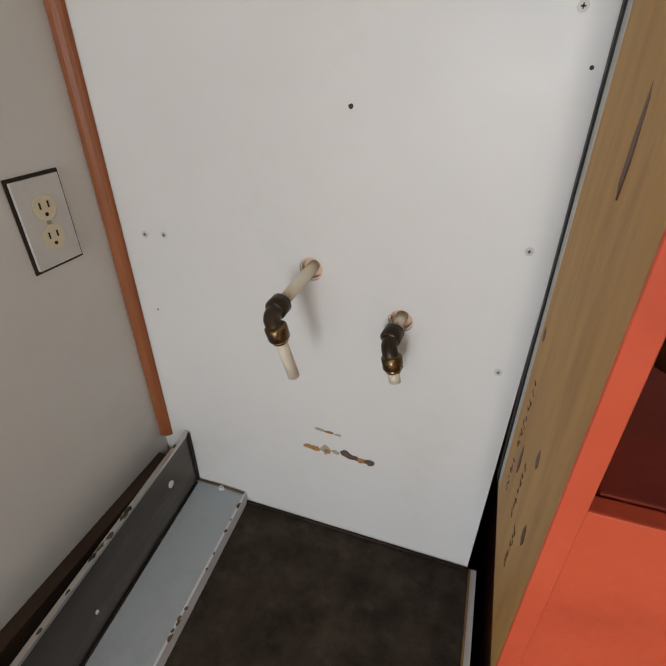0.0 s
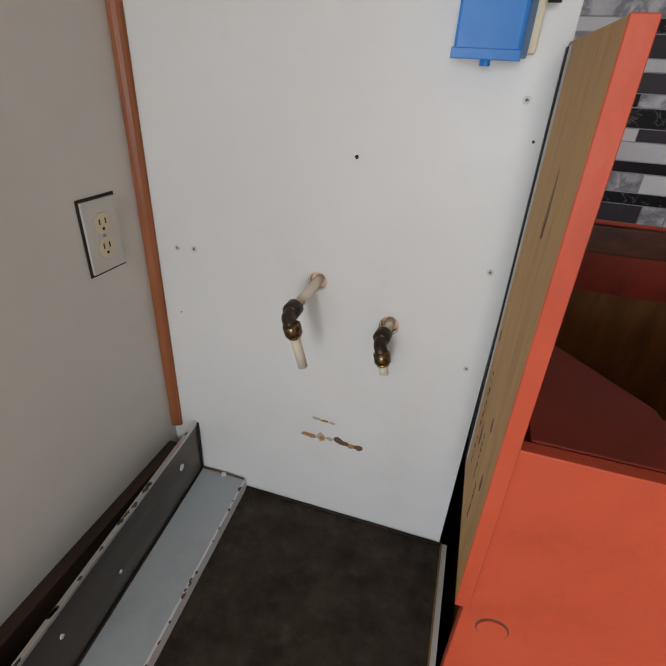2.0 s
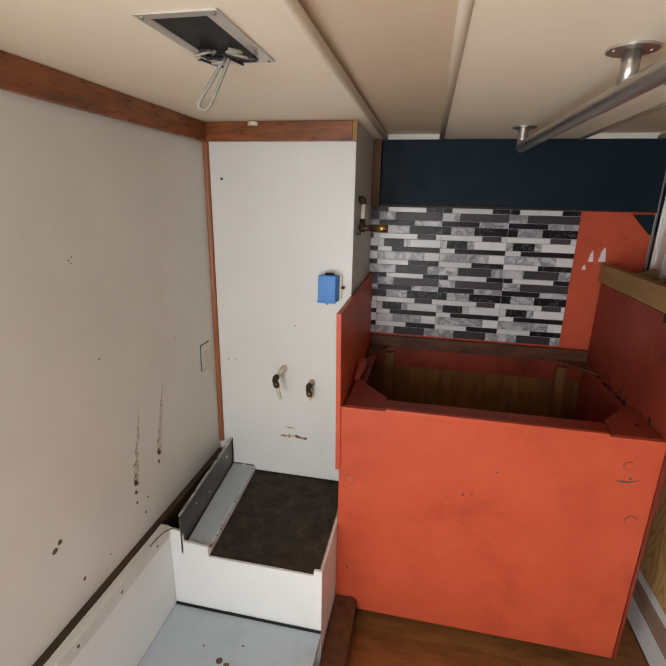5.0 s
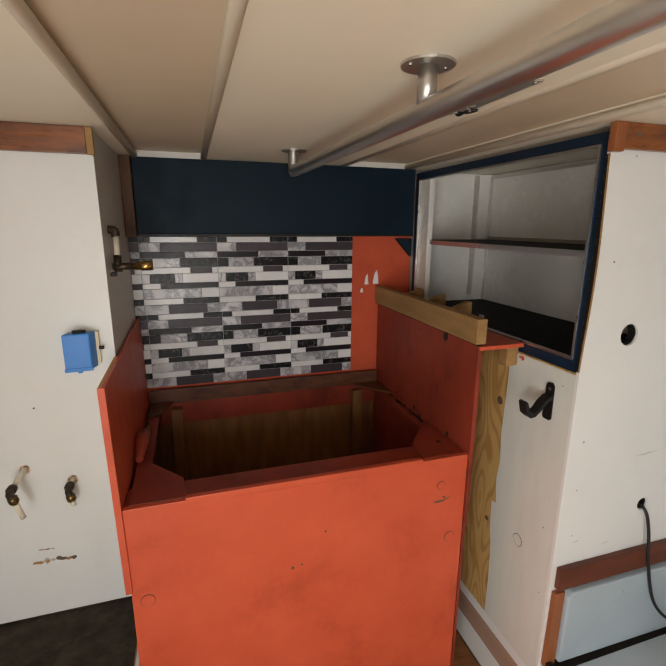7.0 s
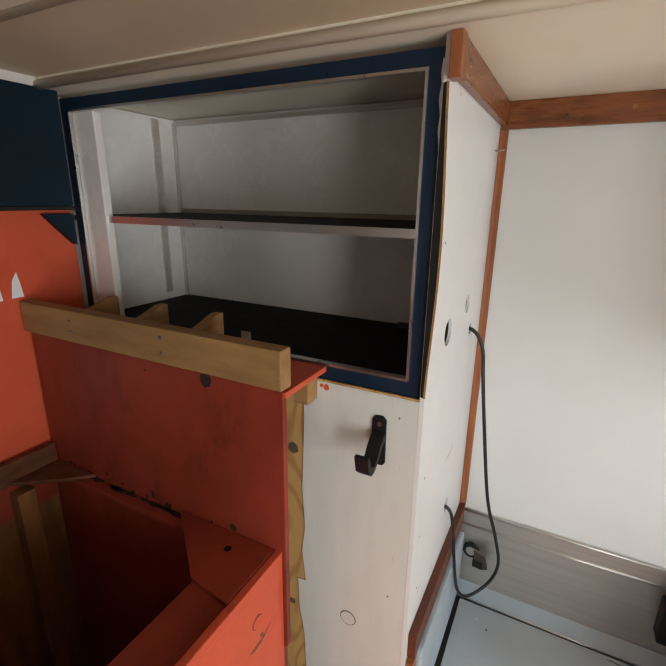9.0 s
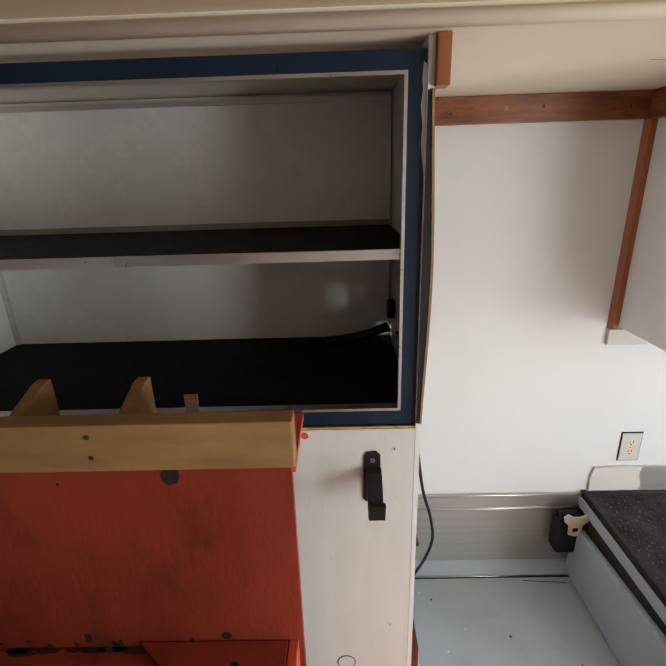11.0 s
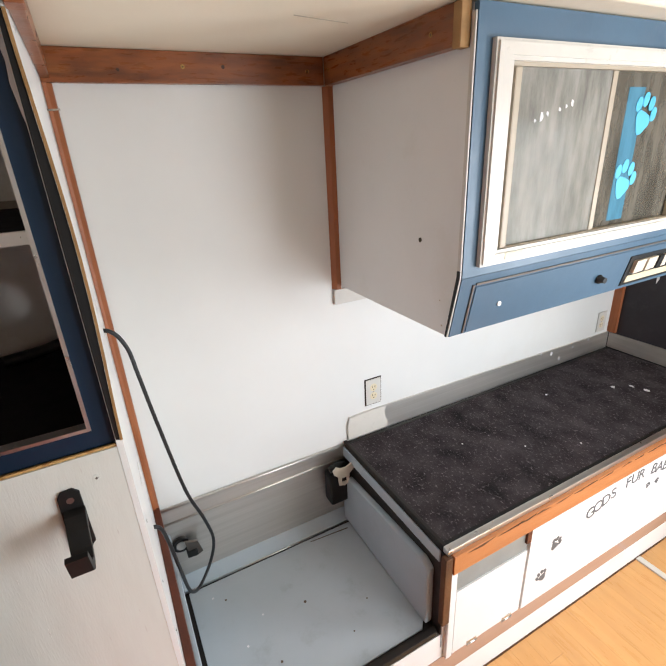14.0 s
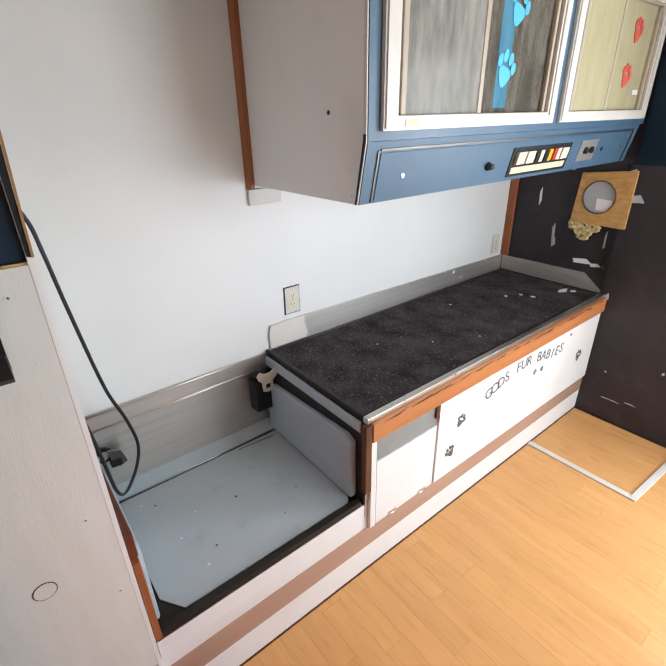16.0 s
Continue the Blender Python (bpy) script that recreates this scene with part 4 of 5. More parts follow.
part("dirt_line", tube([(0.064, -0.01, 0.5515), (0.112, -0.562, 0.5515)], 0.0022, 6), GRIMESHADE, lb)
part("dirt_line", tube([(0.215, -0.5675, 0.5255), (0.42, -0.567, 0.526), (0.622, -0.5675, 0.5255)], 0.0022, 6), GRIMESHADE, lb)
part("dirt_line", tube([(0.0505, -0.5785, 0.275), (0.052, -0.5785, 0.45), (0.0505, -0.5785, 0.620)], 0.0028, 6), RUST, lb)
rg = random.Random(77)
for k in range(24):
    y = -0.03 - 0.53 * rg.random()
    x = 0.1785 + 0.036 * (-y / 0.567)
    part("chip", prism(blob(x + rg.uniform(-0.003, 0.001), y, 0.0012 + 0.0022 * rg.random(), 9, rg, 0.4, 2.0), "z", 0.5525, 0.5537), RUST, lb)
for p, q, r in ((-0.085, 0.632, 0.006), (-0.31, 0.600, 0.003), (-0.44, 0.640, 0.003)):
    part("paint_scrap", prism(blob(p, q, r, 9, rg, 0.35, 1.4), "x", 0.0610 - 0.085 * p, 0.0626 - 0.085 * p), PAPER, lb)
part("paint_scrap", prism(blob(0.122, -0.008, 0.006, 9, rg, 0.35, 0.8), "z", 0.5500, 0.5560), PAPER, lb)
for k in range(16):
    y = -0.02 - 0.55 * rg.random()
    part("chip", prism(blob(0.058 - 0.0852 * y + rg.uniform(-0.002, 0.002), y, 0.0016 + 0.0022 * rg.random(), 9, rg, 0.4, 2.6), "z", 0.6915, 0.6926), RUST if k % 3 else HOLEDARK, lb)
ls = thing("low_bench", (0.33, -1.2, 0.0), "low grey metal bench with white back along the stained wall", "bench")
part("seat_plate", box(0.062, 0.655, -1.80, -0.582, 0.248, 0.266, 0.002), GREYSEAT, ls)
part("base", box(0.062, 0.640, -1.80, -0.582, 0.0, 0.248), WHITE, ls)
part("back_panel", box(0.044, 0.060, -1.80, -0.580, 0.20, 0.590), WHITE, ls)
part("top_rail", box(0.028, 0.062, -1.80, -0.579, 0.590, 0.640, 0.003), PLATE, ls)
part("front_gap_strip", box(0.062, 0.655, -0.5815, -0.578, 0.262, 0.276), BLACK, ls)
specks(ls, "chip", [(0.33, -0.76, 0.012), (0.36, -0.77, 0.010), (0.45, -0.80, 0.009), (0.39, -0.69, 0.004), (0.25, -0.72, 0.004)], "z", 0.2655, 0.0012, TORNDARK)
screws(ls, [(-0.66, 0.615), (-0.86, 0.612), (-1.05, 0.615)], "x", 0.062, 0.0012, 0.005, RUST)
setting("baseboard", box(0.0005, 0.026, -1.82, -0.028, 0.560, 0.640, 0.003), KNOTSHADEWOOD, "dirty wooden strip along the stained wall, darkened for its shaded groove", "baseboard")
stray = solid("stray_wire", tube(bend([(0.060, -0.70, 0.648), (0.070, -0.64, 0.652), (0.085, -0.59, 0.640), (0.104, -0.585, 0.632)]), 0.0022, 8), RUST, "thin brown stray wire on the bench rail", "wire")
step = solid("floor_board", prism([(0.656, -1.2), (0.752, -1.2), (0.752, -0.32), (0.735, YT - 0.004), (0.656, YT - 0.004)], "z", -0.001, 0.148, 0.004), DARKWOOD, "dark brown timber lying beside the tub", "timber")

# ---- open cabinet ----
cab = thing("open_cabinet", (2.28, 0.0, CZ0), "navy framed open wall cabinet with black shelves and grey liner", "cabinet")
CBX, CYB, CZF = 2.446, 0.634, 1.452     # back, far side and floor of the cabinet
part("floor_board", box(CX0 + 0.013, CBX + 0.012, CY0 + 0.014, CYB, CZF - 0.014, CZF), FABRIC, cab, "black lined cabinet floor")
cback = part("back", box(CBX, CBX + 0.012, CY0 + 0.014, CYB, CZF + 0.0005, HZ - 0.003), CABGREY, cab)
cside = part("side", box(CX0 + 0.004, CBX - 0.0005, CYB - 0.012, CYB, CZF + 0.0005, HZ - 0.003), CABGREY, cab)
part("shelf_standard", box(2.335, 2.365, CYB - 0.020, CYB - 0.0115, CZF + 0.03, HZ - 0.012), STEEL, cside)
part("corner_strip", box(CBX - 0.012, CBX - 0.0005, CYB - 0.024, CYB - 0.0125, CZF + 0.001, HZ - 0.012), STEEL, cside)
part("back_batten", box(CBX - 0.014, CBX - 0.0005, CY0 + 0.02, CYB - 0.026, 2.096, 2.108), STEEL, cback)
part("shelf", box(CX0 + 0.010, CBX - 0.001, CY0 + 0.016, CYB - 0.014, 1.768, 1.783), FABRIC, cab, "black lined shelf")
part("shelf_back_lip", box(CBX - 0.012, CBX - 0.001, CY0 + 0.018, CYB - 0.026, 1.7835, 1.799), SHADEDINSIDE, cab)
part("shelf_edge", box(CX0 + 0.002, CX0 + 0.0095, CY0 + 0.020, CY1 - 0.05, 1.766, 1.785), ALU, cab)
_in = rect(CYF + 0.034, CY1 - 0.034, CZ0 + 0.036, CZ1 - 0.032)
part("frame", holed(rect(CYF + 0.001, CY1, CZ0, CZ1), [_in], "x", CX0 - 0.014, CX0 + 0.001), FRAMEBLUE, cab)
part("edge_strip", holed(rect(CYF + 0.032, CY1 - 0.030, CZ0 + 0.034, CZ1 - 0.030), [rect(CYF + 0.038, CY1 - 0.036, CZ0 + 0.040, CZ1 - 0.036)], "x", CX0 - 0.017, CX0 + 0.001), ALU, cab)
part("inner_stile", box(CX0 - 0.006, CX0 + 0.020, CY1 - 0.125, CY1 - 0.036, CZ0 + 0.04, CZ1 - 0.036, 0.003), CABGREY, cab, "pale metal stile")
part("sill", box(CX0 + 0.001, CX0 + 0.012, CY0 + 0.02, CY1 - 0.05, CZ0 - 0.028, CZ0 + 0.036), ALU, cab)
part("paint_loss", prism([(CYF + 0.001, 2.080), (CYF + 0.007, 2.085), (CYF + 0.009, 2.06), (CYF + 0.007, 2.045), (CYF + 0.010, 2.02), (CYF + 0.006, 1.99), (CYF + 0.008, 1.965), (CYF + 0.004, 1.93), (CYF + 0.001, 1.91)], "x", CX0 - 0.0148, CX0 - 0.013), PAPER, cab, "scraped white paint")
hose = solid("hose", tube(bend([(2.37, -0.33, 1.4655), (2.385, -0.40, 1.468), (2.39, -0.46, 1.480), (2.40, -0.516, 1.498)]), 0.0135, 10), CABLE, "black hose lying on the cabinet floor", "hose")

# cabinet side towards the bench
cs = setting("wall_cabinet_side", holed(rect(1.964, XR, 0.0, HZ), [ring(2.136, 1.537, 0.034), ring(2.349, 1.565, 0.026), ring(2.428, 1.474, 0.019), ring(2.324, 0.922, 0.023)], "y", CY0, CY0 + 0.0105), WHITE,
             "white panel with round cable holes beside the bench", "wall panel")
_bow = [(1.432 + 0.612 * k / 12, CY0 - 0.001 - 0.010 * math.sin(math.pi * k / 12) ** 1.4) for k in range(13)]
setting("trim", prism([(y, z) for z, y in _bow] + [(y + 0.0042, z) for z, y in _bow[::-1]], "x", 1.9610, 1.9637), PINE, "thin raw edge of the bowed white side panel", "trim")
setting("trim", prism([(CYF + 0.0005, 1.434), (CYF + 0.0005, 2.042)] + [(y + 0.0045, z) for z, y in _bow[::-1]], "x", 1.9630, 1.9638), BLACK, "black gap behind the bowed side panel", "trim")
band = setting("trim", box(1.984, XR - 0.021, CY0 - 0.020, CY0 - 0.0005, 2.054, HZ - 0.001, 0.002), REDWOOD_H, "dark red-brown stained band under the ceiling", "trim")
screws(band, [(2.03, 2.090), (2.30, 2.084), (2.545, 2.082)], "y", CY0 - 0.020, -0.0012, 0.0052)
setting("trim", box(1.950, 1.9835, CY0 - 0.0225, CY0 - 0.0005, 2.046, HZ - 0.001, 0.002), TRIMWOOD, "orange-brown block at the end of the ceiling band", "trim")
band = setting("trim", box(XR - 0.0205, XR - 0.0005, -1.279, CY0 - 0.0005, 2.045, HZ - 0.001, 0.002), REDWOOD_H, "red-brown stained band under the ceiling", "trim")
screws(band, [(-0.868, 2.084), (-1.225, 2.080)], "x", XR - 0.0205, -0.0012, 0.0056, BRASS)
specks(band, "knot", [(-0.975, 2.086, 0.005), (-0.71, 2.074, 0.004)], "x", XR - 0.0202, -0.0010, KNOTSHADEWOOD, 12)
setting("trim", prism([(XR - 0.001, CY0 - 0.001), (XR - 0.022, CY0 - 0.001), (XR - 0.020, CY0 - 0.010), (XR - 0.010, CY0 - 0.020), (XR - 0.001, CY0 - 0.022)], "z", 0.735, 2.0445), TRIMWOOD, "orange-brown quarter-round corner trim", "trim")
setting("baseboard", box(CX0 - 0.004, XR - 0.014, CY0 - 0.022, CY0 - 0.0005, 0.672, 0.752, 0.003), REDWOOD, "red-brown stained board with chipped lower edge", "baseboard")
screws(cs, [(2.055, 2.040), (2.02, 1.20)], "y", CY0, -0.0014, 0.0042, PLATE)
specks(cs, "nail_hole", [(2.033, 1.757, 0.0025), (2.02, 1.03, 0.002), (2.03, 0.86, 0.002)], "y", CY0 + 0.0005, -0.0012, HOLEDARK)
for p, q, r in ((2.136, 1.537, 0.034), (2.349, 1.565, 0.026), (2.324, 0.922, 0.023)):
    part("hole_liner", holed(ring(p, q, r, 20), [ring(p, q, r - 0.004, 20)], "y", CY0 + 0.0075, CY0 + 0.03), BLACK, cs)

part("nail", tube([(2.540, CY0 + 0.002, 1.982), (2.536, CY0 - 0.026, 1.983)], [0.0022, 0.0022], 8), SCREW, cs, "bent steel nail")
for p, q, w, h in ((2.30, 1.12, 0.05, 0.004), (2.05, 0.835, 0.012, 0.003), (2.18, 0.80, 0.02, 0.002)):
    part("smudge", prism([(p - w, q - h), (p - w * 0.2, q - h * 1.6), (p + w, q + h * 0.4), (p + w * 0.3, q + h)], "y", CY0 - 0.0006, CY0 + 0.001), PLATE, cs)
cable = solid("power_cable", tube(bend([(2.428, CY0 + 0.05, 1.472), (2.428, CY0 - 0.010, 1.470), (2.434, -0.580, 1.415), (2.424, -0.592, 1.33), (2.438, -0.611, 1.161), (2.459, -0.647, 0.89), (2.478, -0.685, 0.74), (2.505, -0.705, 0.61), (2.500, -0.680, 0.52), (2.455, -0.625, 0.478), (2.395, -0.592, 0.545), (2.353, -0.577, 0.702), (2.342, -0.564, 0.83), (2.328, -0.547, 0.905), (2.324, CY0 + 0.05, 0.918)], 9), 0.0055, 10), CABLE, "black power cable hanging from a hole in the panel", "cable")

# ---- bench and counter along the long wall ----
YC, ZC = -1.30, 0.728
counter = thing("counter", (2.28, -2.17, 0.0), "low white counter with a black carpeted top and orange wood edge", "counter")
part("body", box(1.972, XR - 0.002, YF + 0.002, YC - 0.001, 0.285, ZC - 0.02), WHITE, counter)
ctop = part("top", box(1.986, XR - 0.012, YF + 0.014, YC - 0.012, ZC - 0.02, ZC + 0.005, 0.003), CARPET, counter, "black speckled carpet top")
rng = random.Random(9)
for p, q, r, sy in ((2.20, -2.72, 0.016, 0.7), (2.14, -2.93, 0.018, 2.2), (2.10, -2.96, 0.012, 2.0), (2.30, -2.62, 0.010, 1), (2.26, -2.70, 0.012, 0.5), (2.42, -2.30, 0.006, 1), (2.2, -1.9, 0.004, 1), (2.34, -1.7, 0.003, 1), (2.1, -2.1, 0.004, 1)):
    part("lint", prism(blob(p, q, r, 9, rng, 0.4, sy), "z", ZC + 0.004, ZC + 0.0068), PAPER, ctop)
# black strips paint the moulding's shadow and dirt along the carpet edges
part("dirty_border", box(1.9865, 2.000, YF + 0.016, YC - 0.013, ZC + 0.001, ZC + 0.0068, 0.001), BLACK, ctop)
part("dirty_border", box(XR - 0.030, XR - 0.0125, YF + 0.016, YC - 0.013, ZC + 0.001, ZC + 0.0068, 0.001), BLACK, ctop)
part("edge_strip", box(1.961, 1.985, YF + 0.002, YC + 0.004, ZC - 0.010, ZC + 0.011, 0.003), ALU, counter)
part("end_strip", box(1.986, XR - 0.004, YC - 0.011, YC + 0.004, ZC - 0.014, ZC + 0.011, 0.003), BLACKTRIM, counter)
part("edge_board", box(1.948, 1.970, YF + 0.002, YC - 0.0115, ZC - 0.086, ZC - 0.0105, 0.003), EDGEWOOD, counter, "chipped orange wood edge board")
for k in range(20):
    y = -1.36 - k * 0.080 + rng.uniform(-0.05, 0.05)
    part("bark_chip", prism([(y, ZC - 0.018), (y - rng.uniform(0.03, 0.12), ZC - 0.0125), (y - rng.uniform(0.02, 0.10), ZC - 0.0155 - rng.random() * 0.009), (y - 0.012, ZC - 0.0195)], "x", 1.9468, 1.9485), DARKWOOD, counter)
part("end_panel", box(1.975, XR - 0.004, YC, YC + 0.006, 0.335, ZC - 0.015), BLACKTRIM, counter)
part("end_cap", box(1.990, XR - 0.006, YC + 0.006, YC + 0.012, 0.672, 0.716, 0.002), GREYPAD, counter)
part("end_pad", prism([(2.575, 0.372), (2.575, 0.592), (2.545, 0.606), (2.05, 0.640), (2.015, 0.622), (2.015, 0.372)], "y", YC + 0.006, YC + 0.034, 0.008), GREYPAD, counter, "padded grey vinyl end")
part("corner_post", box(1.952, 1.975, YC - 0.010, YC + 0.018, 0.425, ZC - 0.012, 0.003), DARKWOOD, counter, "dark brown corner strip")
part("corner_cap", box(1.955, 1.971, YC - 0.036, YC - 0.0105, 0.236, ZC - 0.0865, 0.003), WHITE, counter)
# small flap door with a grey recess above it
part("recess", box(1.966, 1.9735, -1.668, -1.345, 0.530, 0.645), DULLGREY, counter, "grey recess behind the flap")
part("recess_side", box(1.957, 1.972, -1.6725, -1.652, 0.575, 0.645), REDWOOD, counter)
flap = part("flap_door", box(1.960, 1.970, -1.664, -1.343, 0.236, 0.536, 0.001), WHITE, counter)
part("door_gap", box(1.9665, 1.9715, -1.6715, -1.6645, 0.238, 0.54), STEEL, counter)
part("door_gap", box(1.9640, 1.9715, -1.3425, -1.337, 0.238, 0.64), STEEL, counter)
part("door_gap", box(1.9660, 1.9715, -1.664, -1.343, 0.2335, 0.2358), BLACK, counter)
for y in (-1.43, -1.60):
    h = part("hinge", box(1.9575, 1.9615, y - 0.022, y + 0.022, 0.232, 0.252, 0.001), ALU, flap)
    part("pin", tube([(1.9575, y - 0.024, 0.2345), (1.9575, y + 0.024, 0.2345)], 0.003, 8), ALU, h)
door = part("long_door", box(1.957, 1.9715, YF + 0.02, -1.673, 0.236, 0.640, 0.001), WHITE, counter, "white board with painted lettering and paw prints")
_word = "GODS FUR BABIES"
for k, ch in enumerate(_word):
    if ch == " ":
        continue
    u = k / (len(_word) - 1)
    cu = bpy.data.curves.new("letter", "FONT")
    cu.body, cu.size, cu.extrude, cu.align_x, cu.align_y = ch, 0.074, 0.0008, "CENTER", "CENTER"
    tmp = bpy.data.objects.new("letter", cu)
    me = bpy.data.meshes.new_from_object(tmp)
    arch = 0.540 + 0.045 * math.sin(math.pi * min(1.0, u * 1.15)) + 0.012 * u
    m = Matrix.Translation((1.9565, -2.000 - 0.620 * u, arch)) @ Matrix.Rotation(radians(-90), 4, "Z") @ Matrix.Rotation(radians(90), 4, "X") @ Matrix.Rotation(radians(14 * math.cos(math.pi * u)), 4, "Z")
    me.transform(m)
    bm = bmesh.new()
    bm.from_mesh(me)
    part("letter", bm, INK, door)
    bpy.data.objects.remove(tmp)
    bpy.data.curves.remove(cu)
    bpy.data.meshes.remove(me)
for y, z, s, tn in ((-1.815, 0.486, 0.045, 0.6), (-1.766, 0.352, 0.045, -0.5), (-2.850, 0.425, 0.050, 0.2), (-2.383, 0.500, 0.022, 0.3), (-2.449, 0.495, 0.022, -0.3), (-2.70, 0.600, 0.014, 0.0)):
    part("paw_print", paw("x", 1.9560, 1.9575, y, z, s, tn), INK, door)

seat = thing("bench_seat", (2.28, -0.92, 0.0), "low grey bench seat with black edging between cabinet and counter", "bench")
part("body", box(1.9735, XR - 0.002, YC + 0.004, CY0 - 0.002, 0.2855, 0.348), WHITE, seat)
part("front_board", box(1.9718, 1.9733, YC + 0.004, CY0 - 0.002, 0.2855, 0.3545), WHITE, seat)
part("edging", box(1.984, XR - 0.05, YC + 0.007, CY0 - 0.003, 0.348, 0.358, 0.002), BLACKTRIM, seat, "black worn edging")
plate = part("seat_plate", prism([(2.012, -1.252), (2.045, -1.280), (2.545, -1.280), (2.545, -0.586), (2.085, -0.588), (2.012, -0.638)], "z", 0.358, 0.363, 0.0015), GREYSEAT, seat)
part("edge_nosing", prism([(1.9735, YC + 0.020), (1.997, YC + 0.010), (1.997, CY0 - 0.004), (1.9735, CY0 - 0.004)], "z", 0.355, 0.378, 0.003), BLACKTRIM, seat)
part("seam_strip", tube([(2.553, CY0 - 0.035, 0.3635), (2.553, YC + 0.036, 0.3635)], 0.0032, 8), ALU, seat)
part("back_ledge", prism([(2.556, 0.340), (XR - 0.003, 0.340), (XR - 0.003, 0.402), (2.600, 0.400), (2.556, 0.362)], "y", YC + 0.007, CY0 - 0.002, 0.001), GREYPAD, seat, "pale sloping back ledge")
part("side_pad", prism([(2.018, 0.375), (2.575, 0.370), (2.575, 0.640), (2.545, 0.662), (2.040, 0.662), (2.018, 0.645)], "y", CY0 - 0.034, CY0 - 0.002, 0.008), GREYPAD, seat, "padded grey vinyl side")
part("pad_end", prism([(1.972, 0.36), (2.016, 0.36), (2.016, 0.66), (1.976, 0.66)], "y", CY0 - 0.020, CY0 - 0.002, 0.002), TRIMWOOD, seat, "exposed orange wood end")
specks(plate, "nick", [(2.20, -1.15, 0.003), (2.30, -0.95, 0.005), (2.45, -0.70, 0.004), (2.15, -0.80, 0.004), (2.12, -1.05, 0.003)], "z", 0.3625, 0.001, TORNDARK)
specks(plate, "speck", [(2.25, -0.72, 0.004), (2.33, -0.80, 0.003), (2.48, -0.66, 0.004), (2.10, -0.75, 0.005)], "z", 0.3625, 0.001, PAPER)
part("scratch", prism([(2.515, YC + 0.05), (2.520, YC + 0.05), (2.532, YC + 0.22), (2.529, YC + 0.22)], "z", 0.3625, 0.3638), TORNDARK, plate)
setting("baseboard", box(1.9695, 1.9718, YF + 0.002, YB - 0.002, 0.132, 0.233, 0.0005), STRIPREFLECTION, "glossy strip above the kick board, floor reflection coloured in as pinkish brown", "baseboard")
setting("baseboard", box(1.972, 1.985, YF + 0.002, YB - 0.002, 0.0, 0.285), WHITE, "white kick board along the floor", "baseboard")
setting("trim", box(1.9680, 1.9718, YF + 0.003, YB - 0.003, 0.0, 0.005), DARKWOOD, "dark grime line where kick board meets floor", "trim")

splash = setting("trim", box(XR - 0.010, XR - 0.0005, YC + 0.002, CY0 - 0.002, 0.400, 0.726, 0.002), STEEL, "brushed steel splash strip behind the bench", "trim")
part("ridge", tube([(XR - 0.011, YC + 0.003, 0.660), (XR - 0.011, CY0 - 0.003, 0.660)], 0.005, 8), STEEL, splash)
part("ridge", tube([(XR - 0.011, YC + 0.003, 0.724), (XR - 0.011, CY0 - 0.003, 0.724)], 0.005, 8), STEEL, splash)
setting("trim", prism([(YC - 0.018, 0.735), (YC - 0.016, 0.80), (YC - 0.028, 0.842), (YC - 0.10, 0.846), (YF + 0.015, 0.826), (YF + 0.015, 0.735)], "x", XR - 0.008, XR - 0.0005), STEEL, "steel splash strip behind the carpeted counter", "trim")
setting("trim", prism([(XR - 0.009, 0.735), (1.990, 0.735), (1.992, 0.748), (2.095, 0.826), (XR - 0.009, 0.822)], "y", YF + 0.0005, YF + 0.008), STEEL, "steel splash strip on the black bulkhead", "trim")
# white colour stands for the bright reflection on this torn metal piece
part("torn_cover", prism([(YC - 0.020, 0.738), (YC - 0.018, 0.800), (YC - 0.026, 0.838), (YC - 0.10, 0.8435), (YC - 0.205, 0.842), (YC - 0.198, 0.80), (YC - 0.215, 0.77), (YC - 0.207, 0.738)], "x", XR - 0.0098, XR - 0.0082), VINYL, W["wall_right"], "torn foil with its bright metal gleam painted white")
sp = W["wall_right"]
specks(sp, "paint_flake", [(-2.55, 0.812, 0.010), (-2.72, 0.808, 0.007), (-2.47, 0.83, 0.006), (-2.85, 0.82, 0.008), (-2.62, 0.765, 0.009)], "x", XR - 0.0075, -0.0022, PAPER, 6)

belt = thing("seat_belt_reel", (2.57, -1.25, 0.49), "black seat belt reel with a pale metal buckle bracket", "seat belt")
part("reel", box(2.535, 2.598, -1.292, -1.192, 0.495, 0.640, 0.010), BLACK, belt)
part("webbing", tube(bend([(2.575, -1.285, 0.645), (2.560, -1.25, 0.668), (2.560, -1.20, 0.660)]), 0.014, 8), BLACK, belt)
part("buckle_bracket", holed([(-1.292, 0.655), (-1.298, 0.672), (-1.285, 0.686), (-1.262, 0.676), (-1.238, 0.676), (-1.215, 0.690), (-1.200, 0.676), (-1.206, 0.655), (-1.222, 0.640), (-1.226, 0.596), (-1.250, 0.588), (-1.272, 0.598), (-1.274, 0.640)], [rect(-1.262, -1.238, 0.605, 0.628)], "x", 2.524, 2.530), NICKEL, belt)
sock = thing("power_inlet", (2.60, -0.61, 0.53), "round black power inlet with a grey flap on the steel strip", "socket")
part("ring", tube([(XR - 0.011, -0.600, 0.560), (XR - 0.026, -0.600, 0.560)], 0.030, 18), BLACK, sock)
part("face", tube([(XR - 0.026, -0.600, 0.560), (XR - 0.029, -0.600, 0.560)], 0.018, 16), STEEL, sock)
part("flap", prism([(-0.612, 0.590), (-0.655, 0.575), (-0.668, 0.520), (-0.640, 0.508), (-0.620, 0.530)], "x", XR - 0.050, XR - 0.040, 0.002), DULLSTEEL, sock)
part("plug", box(XR - 0.055, XR - 0.028, -0.650, -0.612, 0.515, 0.545, 0.006), BLACK, sock)

